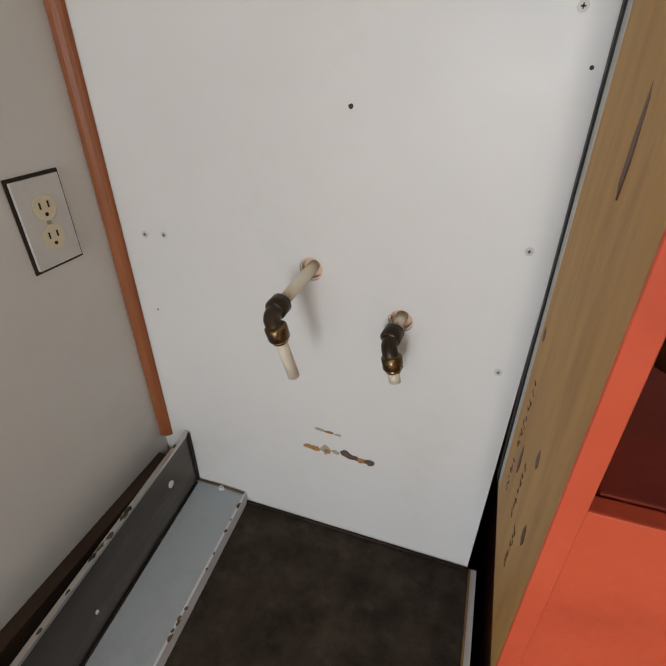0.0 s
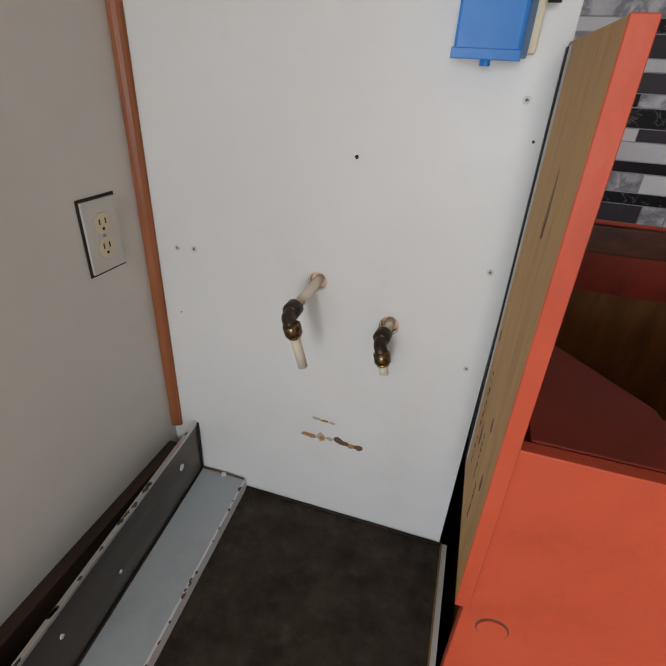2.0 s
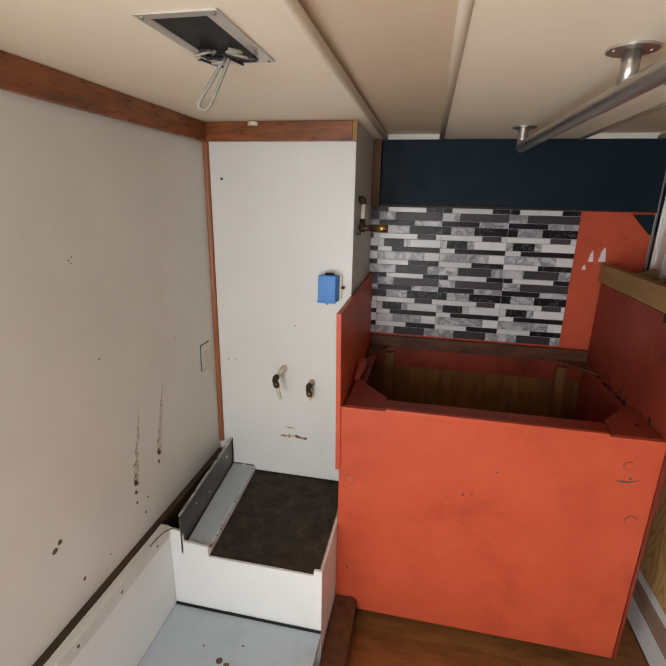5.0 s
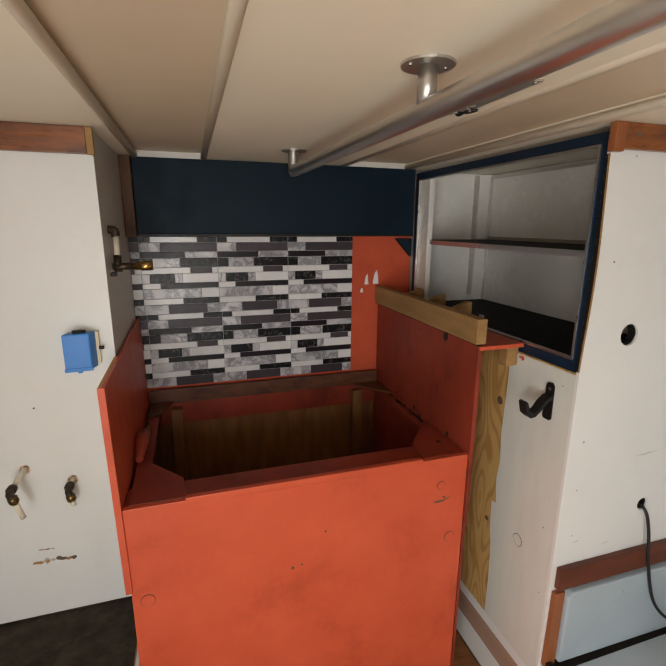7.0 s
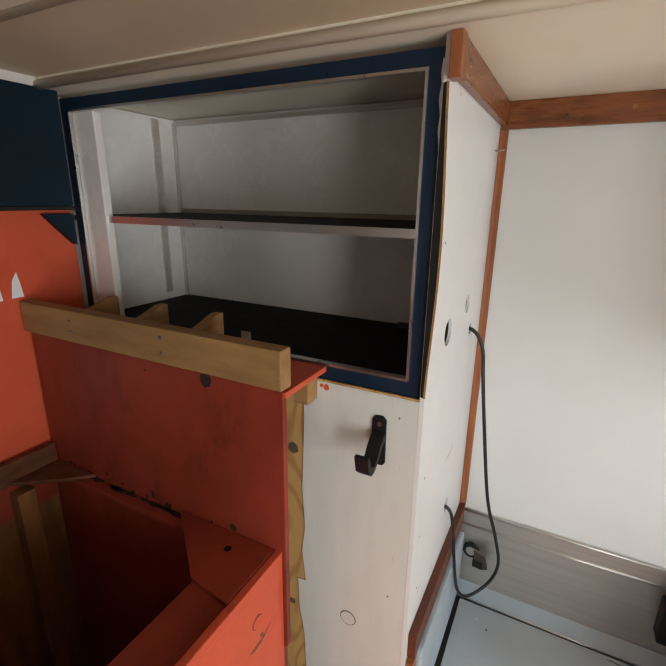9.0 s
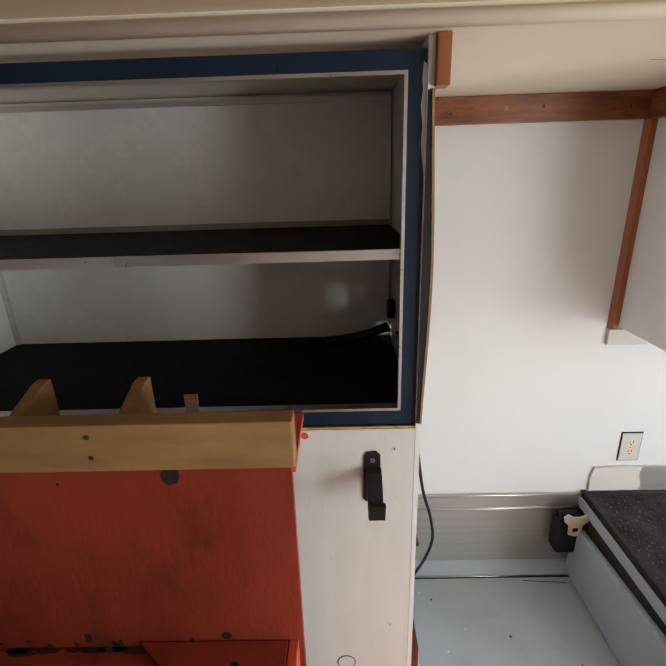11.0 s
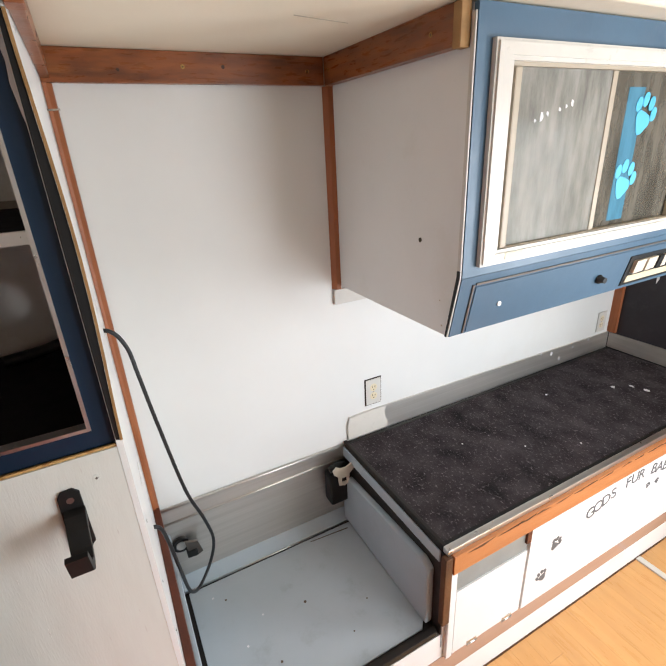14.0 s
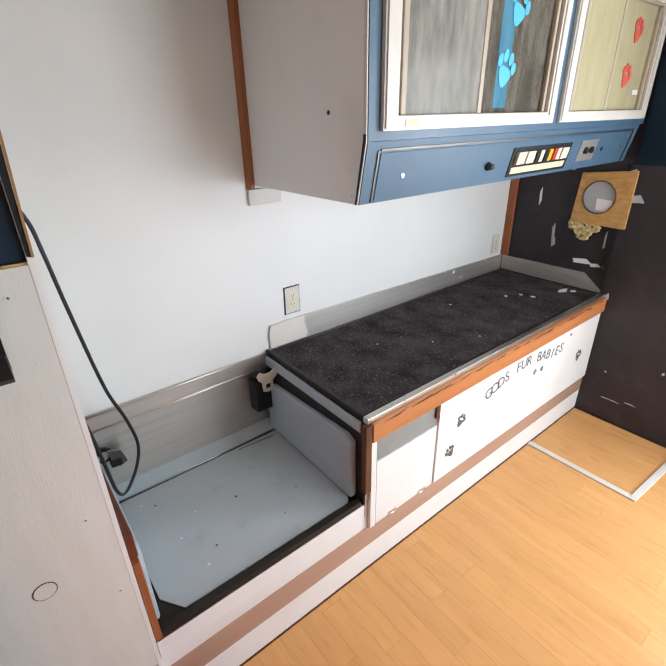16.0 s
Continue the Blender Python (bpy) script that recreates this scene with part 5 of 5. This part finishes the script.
# ---- upper cabinet ----
upc = thing("upper_cabinet", (2.30, -2.17, 1.405), "blue wall cabinet with white framed sliding glass doors", "cabinet")
side = part("side", prism([(1.986, HZ - 0.004), (XR - 0.002, HZ - 0.004), (XR - 0.002, 1.412), (2.018, 1.412), (1.986, 1.575)], "y", YC - 0.014, YC), WHITE, upc, "plain off-white end panel")
screws(side, [(2.130, 1.641)], "y", YC, 0.0014, 0.006, HOLEDARK)
specks(side, "nail_hole", [(2.035, 1.435, 0.0025), (2.045, 1.50, 0.002)], "y", YC - 0.0005, 0.0012, FAINT)
part("edge_band", prism([(1.974, 2.10), (1.985, 2.10), (1.985, 1.575), (2.017, 1.412), (2.008, 1.412), (1.974, 1.573)], "y", YC + 0.0005, YC + 0.004), PLATE, upc)
part("black_edge", prism([(1.9745, 1.590), (1.985, 1.590), (1.985, 1.575), (2.017, 1.412), (2.011, 1.412), (1.9755, 1.573)], "y", YC + 0.004, YC + 0.0052), BLACK, upc)
part("bottom", box(2.020, XR - 0.004, YF + 0.004, YC - 0.016, 1.412, 1.424), GREYWALL, upc)
part("shelf", box(1.990, XR - 0.004, YF + 0.004, YC - 0.016, 1.570, 1.582), SHADEDINSIDE, upc)
part("back", box(XR - 0.014, XR - 0.004, YF + 0.004, YC - 0.016, 1.582, HZ - 0.004), SHADEDINSIDE, upc)
part("divider", box(1.990, XR - 0.016, -2.206, -2.194, 1.582, HZ - 0.004), SHADEDINSIDE, upc)
part("inner_side", box(1.990, XR - 0.016, YC - 0.024, YC - 0.0155, 1.582, HZ - 0.004), SHADEDINSIDE, upc)
WIN = ((-2.173, -1.341), (-2.985, -2.222))
WZ0, WZ1 = 1.595, 2.056
part("face_frame", holed(rect(YF + 0.004, YC - 0.001, 1.572, HZ - 0.004), [rect(a + 0.012, b - 0.012, WZ0 + 0.012, WZ1 - 0.012) for a, b in WIN], "x", 1.972, 1.985), BLUE, upc)
for k, (a, b) in enumerate(WIN):
    gl = AMBERGLASS if k else GLASS
    win = part("window", holed(rect(a, b, WZ0, WZ1), [rect(a + 0.046, b - 0.052, WZ0 + 0.034, WZ1 - 0.038)], "x", 1.960, 1.9715), VINYL, upc, "white window frame")
    part("frame_bead", holed(rect(a + 0.006, b - 0.006, WZ0 + 0.006, WZ1 - 0.006), [rect(a + 0.036, b - 0.042, WZ0 + 0.026, WZ1 - 0.030)], "x", 1.9555, 1.960), VINYL, win)
    part("track", box(1.9716, 1.995, a + 0.046, b - 0.052, WZ0 + 0.026, WZ0 + 0.036), BEIGE, win)
    part("track", box(1.9716, 1.995, a + 0.046, b - 0.052, WZ1 - 0.046, WZ1 - 0.038), BEIGE, win)
    mid = (a + b) / 2 + 0.005
    for (p, q, x, g2) in ((mid - 0.012, b - 0.054, 1.976, gl), (a + 0.048, mid + 0.012, 1.985, AMBERGLASS if k else CLEARGLASS)):
        pn = part("pane", box(x, x + 0.003, p, q, WZ0 + 0.037, WZ1 - 0.047), g2, win, "dusty sliding glass pane")
        pn.visible_shadow = False
    part("pull_rail", box(1.962, 1.9755, b - 0.082, b - 0.062, WZ0 + 0.036, WZ1 - 0.048, 0.004), BEIGE, win)
    part("pull_rail", box(1.970, 1.9845, a + 0.050, a + 0.066, WZ0 + 0.036, WZ1 - 0.048, 0.004), BEIGE, win)
    part("meeting_rail", box(1.974, 1.982, mid - 0.010, mid + 0.008, WZ0 + 0.037, WZ1 - 0.047, 0.001), BEIGE, win)
    if k == 0:
        f = part("tinted_strip", box(1.9835, 1.9845, -1.900, -1.832, WZ0 + 0.05, WZ1 - 0.08), BLUEFILM, win, "light blue tinted strip")
        f.visible_shadow = False
        for y, z, tn in ((-1.912, 1.906, 0.34), (-1.876, 1.745, 0.30)):
            part("paw_sticker", paw("x", 1.9818, 1.9833, y, z, 0.074, tn), PAWBLUE, win, "light blue paw sticker")
        part("paper_label", box(1.9545, 1.956, -1.475, -1.415, WZ0 + 0.009, WZ0 + 0.025), CREAM, win)
        rng = random.Random(4)
        for n in range(6):
            y, z = -1.49 - 0.020 * n - 0.02 * (n > 2), 1.905 + 0.007 * n
            part("adhesive_mark", prism(blob(y, z, 0.0035 + 0.002 * (n in (1, 5)), 6, rng, 0.5, 1.5), "x", 1.9752, 1.9761), PAPER, win)
    else:
        for y, z in ((-2.770, 1.912), (-2.750, 1.752)):
            part("paw_sticker", paw("x", 1.9812, 1.9833, y, z, 0.064, 0.3), PAWRED, win, "red paw sticker")
        part("paper_label", box(1.9812, 1.9833, -2.90, -2.845, 1.690, 1.708), PAPER, win)


def on_slant(y0, y1, u0, u1, lift, th=0.002, bm=None):
    """A plate on the leaning lower panel; u runs from 0 at its top to 1 at its foot."""
    def pt(u, d):
        return (1.972 + 0.034 * u - d, 1.568 - 0.156 * u)
    return prism([pt(u0, lift), pt(u0, lift + th), pt(u1, lift + th), pt(u1, lift)], "y", y0, y1, bm=bm)


low = part("lower_panel", prism([(1.972, 1.571), (1.985, 1.571), (2.018, 1.412), (2.006, 1.412)], "y", YF + 0.05, YC - 0.001), BLUE, upc)
part("alu_line", on_slant(YF + 0.10, YC - 0.05, 0.10, 0.135, 0.0, 0.003), DULLSTEEL, low)
part("alu_line", on_slant(YC - 0.0445, YC - 0.0395, 0.12, 0.98, 0.0, 0.003), DULLSTEEL, low)
part("alu_line", on_slant(YF + 0.09, YF + 0.10, 0.12, 0.98, 0.0, 0.003), DULLSTEEL, low)
part("inset_panel", on_slant(YF + 0.105, YC - 0.052, 0.17, 0.97, 0.0, 0.002), BLUE, low)


def slant_c(y, u, d):
    return Vector((1.972 + 0.034 * u - d, y, 1.568 - 0.156 * u))


part("screw", tube([slant_c(-1.448, 0.58, 0.001), slant_c(-1.448, 0.58, 0.005)], 0.0065, 12), SCREW, low)
part("knob", tube([slant_c(-1.857, 0.62, 0.001), slant_c(-1.857, 0.62, 0.008), slant_c(-1.857, 0.62, 0.009), slant_c(-1.857, 0.62, 0.024)], [0.014, 0.014, 0.010, 0.009], 14), BLACK, low)
sw = part("switch_panel", on_slant(-2.395, -1.985, 0.30, 0.92, 0.002, 0.003), BLACK, low, "row of rocker switches")
part("label_strip", on_slant(-2.375, -2.000, 0.72, 0.86, 0.004, 0.003), CREAM, sw)
for n, m_ in enumerate((0, 0, 0, 0, 1, 0, 1, 2, 3, 0, 0, 0)):
    y = -2.008 - n * 0.0305
    part("rocker", on_slant(y - 0.024, y, 0.40, 0.66, 0.004, 0.009 if n % 2 else 0.012), SWITCHES[m_], sw)
so = part("socket_panel", on_slant(-2.62, -2.475, 0.28, 0.80, 0.002, 0.003), STEEL, low)
for y in (-2.525, -2.575):
    part("socket", tube([slant_c(y, 0.54, 0.004), slant_c(y, 0.54, 0.014)], 0.013, 12), BLACK, so)
part("screw", tube([slant_c(-2.68, 0.55, 0.001), slant_c(-2.68, 0.55, 0.006)], 0.008, 10), BLACK, low)
part("screw", tube([slant_c(-2.865, 0.50, 0.001), slant_c(-2.865, 0.50, 0.006)], 0.009, 10), ALU, low)

upc.location += Vector((0.018, -0.008, 0.0))
band = setting("trim", box(2.028, XR - 0.021, YC - 0.0075, YC + 0.0205, 2.044, HZ - 0.001, 0.002), REDWOOD_H, "red-brown stained band under the ceiling", "trim")
screws(band, [(2.095, 2.078), (2.56, 2.082)], "y", YC + 0.0205, 0.0012, 0.0056, BRASS)
setting("trim", box(2.004, 2.0275, YC - 0.0035, YC + 0.0215, 2.040, HZ - 0.001, 0.002), PINE, "bare pine end of the ceiling band", "trim")
setting("trim", prism([(XR - 0.001, YC - 0.0075), (XR - 0.021, YC - 0.0075), (XR - 0.018, YC + 0.008), (XR - 0.001, YC + 0.020)], "z", 1.400, 2.0435), TRIMWOOD, "orange-brown corner trim beside the upper cabinet", "trim")
setting("trim", box(XR - 0.014, XR - 0.0005, YC - 0.12, YC + 0.016, 1.342, 1.398, 0.002), PLATE, "short painted cleat under the upper cabinet", "trim")

# ---- black bulkhead ----
setting("trim", box(2.565, XR - 0.0005, YF + 0.0005, YF + 0.022, 0.83, 1.410, 0.002), TRIMWOOD, "orange-brown wooden post on the black bulkhead", "trim")
setting("wall_door_panel", box(1.10, 1.985, YF + 0.0005, YF + 0.010, 0.0, 1.395), BLACKWALL, "scuffed black door panel in the bulkhead", "wall panel")
setting("wall_upper_panel", box(1.10, 1.970, YF + 0.0005, YF + 0.014, 1.397, HZ - 0.002), NAVY, "dark blue panel above the black door", "wall panel")
vent = thing("vent_board", (2.11, YF + 0.02, 1.09), "strand board square with a round grey capped vent", "vent")
part("board", holed([(2.220, 1.094), (1.948, 1.090), (1.950, 1.368), (2.204, 1.344)], [ring(2.100, 1.230, 0.082, 28)], "y", YF + 0.011, YF + 0.028), OSB, vent)
part("cap", disc((2.100, YF + 0.010, 1.230), "y", 0.0815, 0.010, 28), GREYDISC, vent)
part("paper", prism([(2.106, 1.166), (2.030, 1.161), (2.033, 1.220), (2.110, 1.224)], "y", YF + 0.0205, YF + 0.0225), PAPER, vent)
part("rim", holed(ring(2.100, 1.230, 0.0835, 28), [ring(2.100, 1.230, 0.078, 28)], "y", YF + 0.020, YF + 0.0295), TORNDARK, vent)
foam = thing("spray_foam", (2.19, YF + 0.02, 1.02), "lumpy yellow spray foam oozing under the vent board", "foam")
rng = random.Random(31)
_bm = bmesh.new()
for k in range(150):
    u = rng.random()
    c = Vector((2.222 - u * 0.155, YF + 0.012 + rng.random() * 0.012, 1.097 - rng.random() * (0.035 + 0.060 * math.sin(math.pi * u) ** 2)))
    bmesh.ops.create_icosphere(_bm, subdivisions=1, radius=rng.uniform(0.005, 0.011), matrix=Matrix.Translation(c) @ Matrix.Diagonal((rng.uniform(0.8, 1.5), 0.8, rng.uniform(0.7, 1.4), 1)))
for v in _bm.verts:
    v.co += Vector((rng.uniform(-1, 1), rng.uniform(-0.5, 0.5), rng.uniform(-1, 1))) * 0.0022
part("lump", _bm, FOAM, foam)
rng = random.Random(17)
for x, z, w, h in ((2.12, 0.885, 0.055, 0.016), (2.05, 0.875, 0.03, 0.012), (2.31, 1.01, 0.010, 0.06), (2.30, 0.96, 0.012, 0.03), (2.42, 1.20, 0.008, 0.05), (1.99, 1.12, 0.022, 0.028), (2.00, 0.87, 0.012, 0.03),
                   (2.33, 1.36, 0.03, 0.012), (2.27, 1.37, 0.012, 0.02), (1.93, 1.24, 0.035, 0.02), (1.95, 0.72, 0.010, 0.03), (1.97, 1.36, 0.02, 0.014), (2.03, 1.02, 0.006, 0.05), (1.86, 0.30, 0.005, 0.004), (1.80, 0.14, 0.05, 0.003), (1.70, 0.16, 0.03, 0.003), (1.60, 0.40, 0.006, 0.01)):
    part("tape_scrap", prism([(x - w, z - h * rng.random()), (x + w * rng.random(), z - h), (x + w, z + h * 0.4), (x - w * 0.3, z + h)], "y", YF - 0.001, YF + (0.0125 if x < 1.985 else 0.0022)), GREYDISC if rng.random() < 0.6 else PAPER, far)
setting("trim", box(1.986, 2.004, YF + 0.0005, YF + 0.018, 0.83, 1.40), BLACK, "black jamb of the bulkhead door", "trim")

# ---- ceiling fittings ----
rail = thing("grab_rail", (1.30, -0.30, 2.06), "worn chrome grab rail hung from the ceiling on round flanges", "grab rail")
RX, RZ = 1.284, 2.046
part("tube", tube([(RX + 0.012, -1.75, RZ)] + bend([(RX + 0.010, -1.0, RZ), (RX - 0.012, 0.10, RZ), (RX - 0.014, 0.165, RZ), (RX - 0.014, 0.192, RZ + 0.012), (RX - 0.014, 0.195, RZ + 0.03), (RX - 0.014, 0.195, HZ)], 6), 0.0195, 20), CHROME, rail)
for y in (-0.773, -1.65):
    part("post", tube([(RX + 0.004, y, RZ + 0.006), (RX + 0.004, y, HZ - 0.004)], 0.0165, 16), CHROME, rail)
for y in (-0.773, 0.195, -1.65):
    fl = part("flange", disc((RX + 0.004 - 0.016 * (y > 0), y, HZ - 0.005), "z", 0.046, 0.0045, 22), CHROME, rail)
    for dx in (-0.033, 0.033):
        part("screw", disc((RX + 0.004 - 0.016 * (y > 0) + dx, y, HZ - 0.0065), "z", 0.004, 0.003, 8), SCREW, fl)


def ceiling_opening(x0, x1, y0, y1, label, loop):
    """A bare lamp opening: a thin metal frame, a black sheet for the cavity's darkness and loose wires."""
    v = thing("light_fitting", ((x0 + x1) / 2, (y0 + y1) / 2, HZ - 0.02), label, "light fitting", "bare ceiling lamp openings")
    part("frame", holed(rect(x0, x1, y0, y1), [rect(x0 + 0.022, x1 - 0.026, y0 + 0.020, y1 - 0.020)], "z", HZ - 0.004, HZ - 0.0005), STEEL, v)
    part("tray", box(x0 + 0.020, x1 - 0.024, y0 + 0.018, y1 - 0.018, HZ - 0.0022, HZ - 0.0012), BLACK, v, "black sheet standing for the dark cavity")
    rg = random.Random(7)
    for n in range(9):
        c = Vector((rg.uniform(x0 + 0.03, x1 - 0.03), rg.uniform(y1 - 0.12, y1 - 0.03), HZ - 0.008))
        p = [c + Vector((rg.uniform(-0.03, 0.03), rg.uniform(-0.03, 0.03), -rg.uniform(0, 0.012))) for _ in range(4)]
        part("wire", tube(bend(p, 5), 0.0028, 7), (CABLE, WIRE, CABLE)[n % 3], v)
    for q in ((x0 + 0.010, y0 + 0.010), (x1 - 0.010, y0 + 0.010), (x1 - 0.010, y1 - 0.010)):
        part("screw", disc((q[0], q[1], HZ - 0.0065), "z", 0.004, 0.003, 8), SCREW, v)
    if loop:
        part("wire_loop", tube(bend([(x1 - 0.090, y1 - 0.055, HZ - 0.003), (x1 - 0.118, y1 - 0.065, HZ - 0.050), (x1 - 0.148, y1 - 0.073, HZ - 0.096), (x1 - 0.142, y1 - 0.067, HZ - 0.108), (x1 - 0.128, y1 - 0.061, HZ - 0.098), (x1 - 0.102, y1 - 0.055, HZ - 0.046), (x1 - 0.082, y1 - 0.051, HZ - 0.003)], 7), 0.0042, 8), WIRE, v, "grey hanging wire loop")


ceiling_opening(0.425, 0.575, -1.070, -0.785, "bare lamp opening with steel frame and hanging grey wire loop", True)
ceiling_opening(1.425, 1.533, -0.765, -0.495, "bare lamp opening with a black sheet as its cavity and loose wires", False)
ceil = W["ceiling"]
specks(ceil, "peeled_patch", [(0.24, -1.18, 0.022), (0.27, -1.19, 0.016)], "z", HZ + 0.0002, -0.0010, PINE, 3)
part("torn_skin", prism(blob(0.22, -0.021, 0.016, 9, random.Random(2), 0.5), "z", HZ - 0.018, HZ - 0.004), CEIL, ceil)
part("scratch", prism([(2.20, -1.02), (2.205, -1.02), (2.23, -1.16), (2.228, -1.16)], "z", HZ - 0.0006, HZ + 0.001), FAINT, ceil)

# ---- door frame, loose strip and floorboards ----
setting("door_frame", holed(rect(-2.76, -1.84, -0.004, 2.04), [rect(-2.72, -1.88, -0.003, 2.0)], "x", 0.0005, 0.016), TRIMWHITE, "white frame round the open side doorway", "door frame")
strip = thing("loose_strip", (1.6, -2.6, 0.0), "white plastic edging strip lying bent on the floor", "strip")
part("long_leg", box(1.435, 1.967, -2.521, -2.491, 0.0, 0.009, 0.002), VINYL, strip)
part("short_leg", prism([(1.463, -2.492), (1.433, -2.500), (1.405, -2.98), (1.436, -2.98)], "z", 0.0005, 0.0105, 0.002), VINYL, strip)

floor = W["floor"]
_mesh = {}
rng = random.Random(40)
y, row = YF + 0.02, 0
o = ORIGIN[floor.name]
while y < YB - 0.1:
    x = 0.02 - rng.random() * 0.9
    while x < 1.965:
        n = rng.choice((0.75, 0.95, 1.2, 1.5))
        a, b = max(x, 0.02), min(x + n, 1.9675)
        if b - a > 0.002:
            # boards near the tub take the darker brown
            wood = FLOORDARK if y > -0.66 - 0.12 * (row % 2) else FLOORWOOD
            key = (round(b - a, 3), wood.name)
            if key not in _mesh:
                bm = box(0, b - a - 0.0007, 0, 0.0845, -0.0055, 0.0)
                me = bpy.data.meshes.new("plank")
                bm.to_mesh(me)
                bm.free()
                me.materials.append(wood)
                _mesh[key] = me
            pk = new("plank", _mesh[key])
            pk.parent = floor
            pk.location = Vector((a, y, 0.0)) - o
        x += n
    y, row = y + 0.085, row + 1

# ---- tiled splashback ----
splashback = thing("tile_splashback", (1.14, YB - 0.006, 1.115), "glossy mosaic splashback of white, marble, grey and black strips", "splashback")
TX0, TX1, TZ0, TZ1 = 0.6362, 1.645, 1.120, 1.800
part("backing", box(TX0, TX1, YB - 0.006, YB - 0.0006, TZ0, TZ1), GROUT, splashback, "pale backing sheet")
KINDS = {"w": TILE_WHITE, "m": TILE_MARBLE, "g": TILE_GREY, "p": TILE_PLUM, "k": TILE_BLACK}
SHEET = ((22, "k14 w60 k26"), (35, "m26 g74"), (24, "p57 m43"), (36, "k15 m35 k50"), (24, "w63 g29 w8"),
         (36, "m10 k32 m10 w48"), (22, "w23 p77"), (38, "m76 w24"), (24, "w51 k49"), (38, "m31 g52 m17"))
SW, UNIT = 0.3225, (TZ1 - TZ0) / 2 / 299
z, n = TZ1, 0
_tile = {}
o = ORIGIN[splashback.name]
while z > TZ0 + 0.008:
    h, spec = SHEET[n % len(SHEET)]
    h = min(h * UNIT, z - TZ0)
    sheet = 0
    x0 = TX1 - SW * 4 + 0.008 * (n // len(SHEET))
    while x0 < TX1:
        x = x0
        for item in spec.split():
            w = int(item[1:]) / 100 * SW
            a, b = max(x + 0.001, TX0 + 0.001), min(x + w - 0.001, TX1 - 0.001)
            if b - a > 0.006:
                key = (round(b - a, 3), round(h, 3), item[0])
                if key not in _tile:
                    bm = box(0, b - a, -0.0042, 0, 0, h - 0.0022, 0.0010)
                    me = bpy.data.meshes.new("tile")
                    bmesh.ops.recalc_face_normals(bm, faces=bm.faces)
                    bm.to_mesh(me)
                    bm.free()
                    me.materials.append(KINDS[item[0]])
                    _tile[key] = me
                t = new("tile", _tile[key])
                t.parent = splashback
                t.location = Vector((a, YB - 0.0060, z - h + 0.0011)) - o
            x += w
        x0 += SW
    z, n = z - h, n + 1
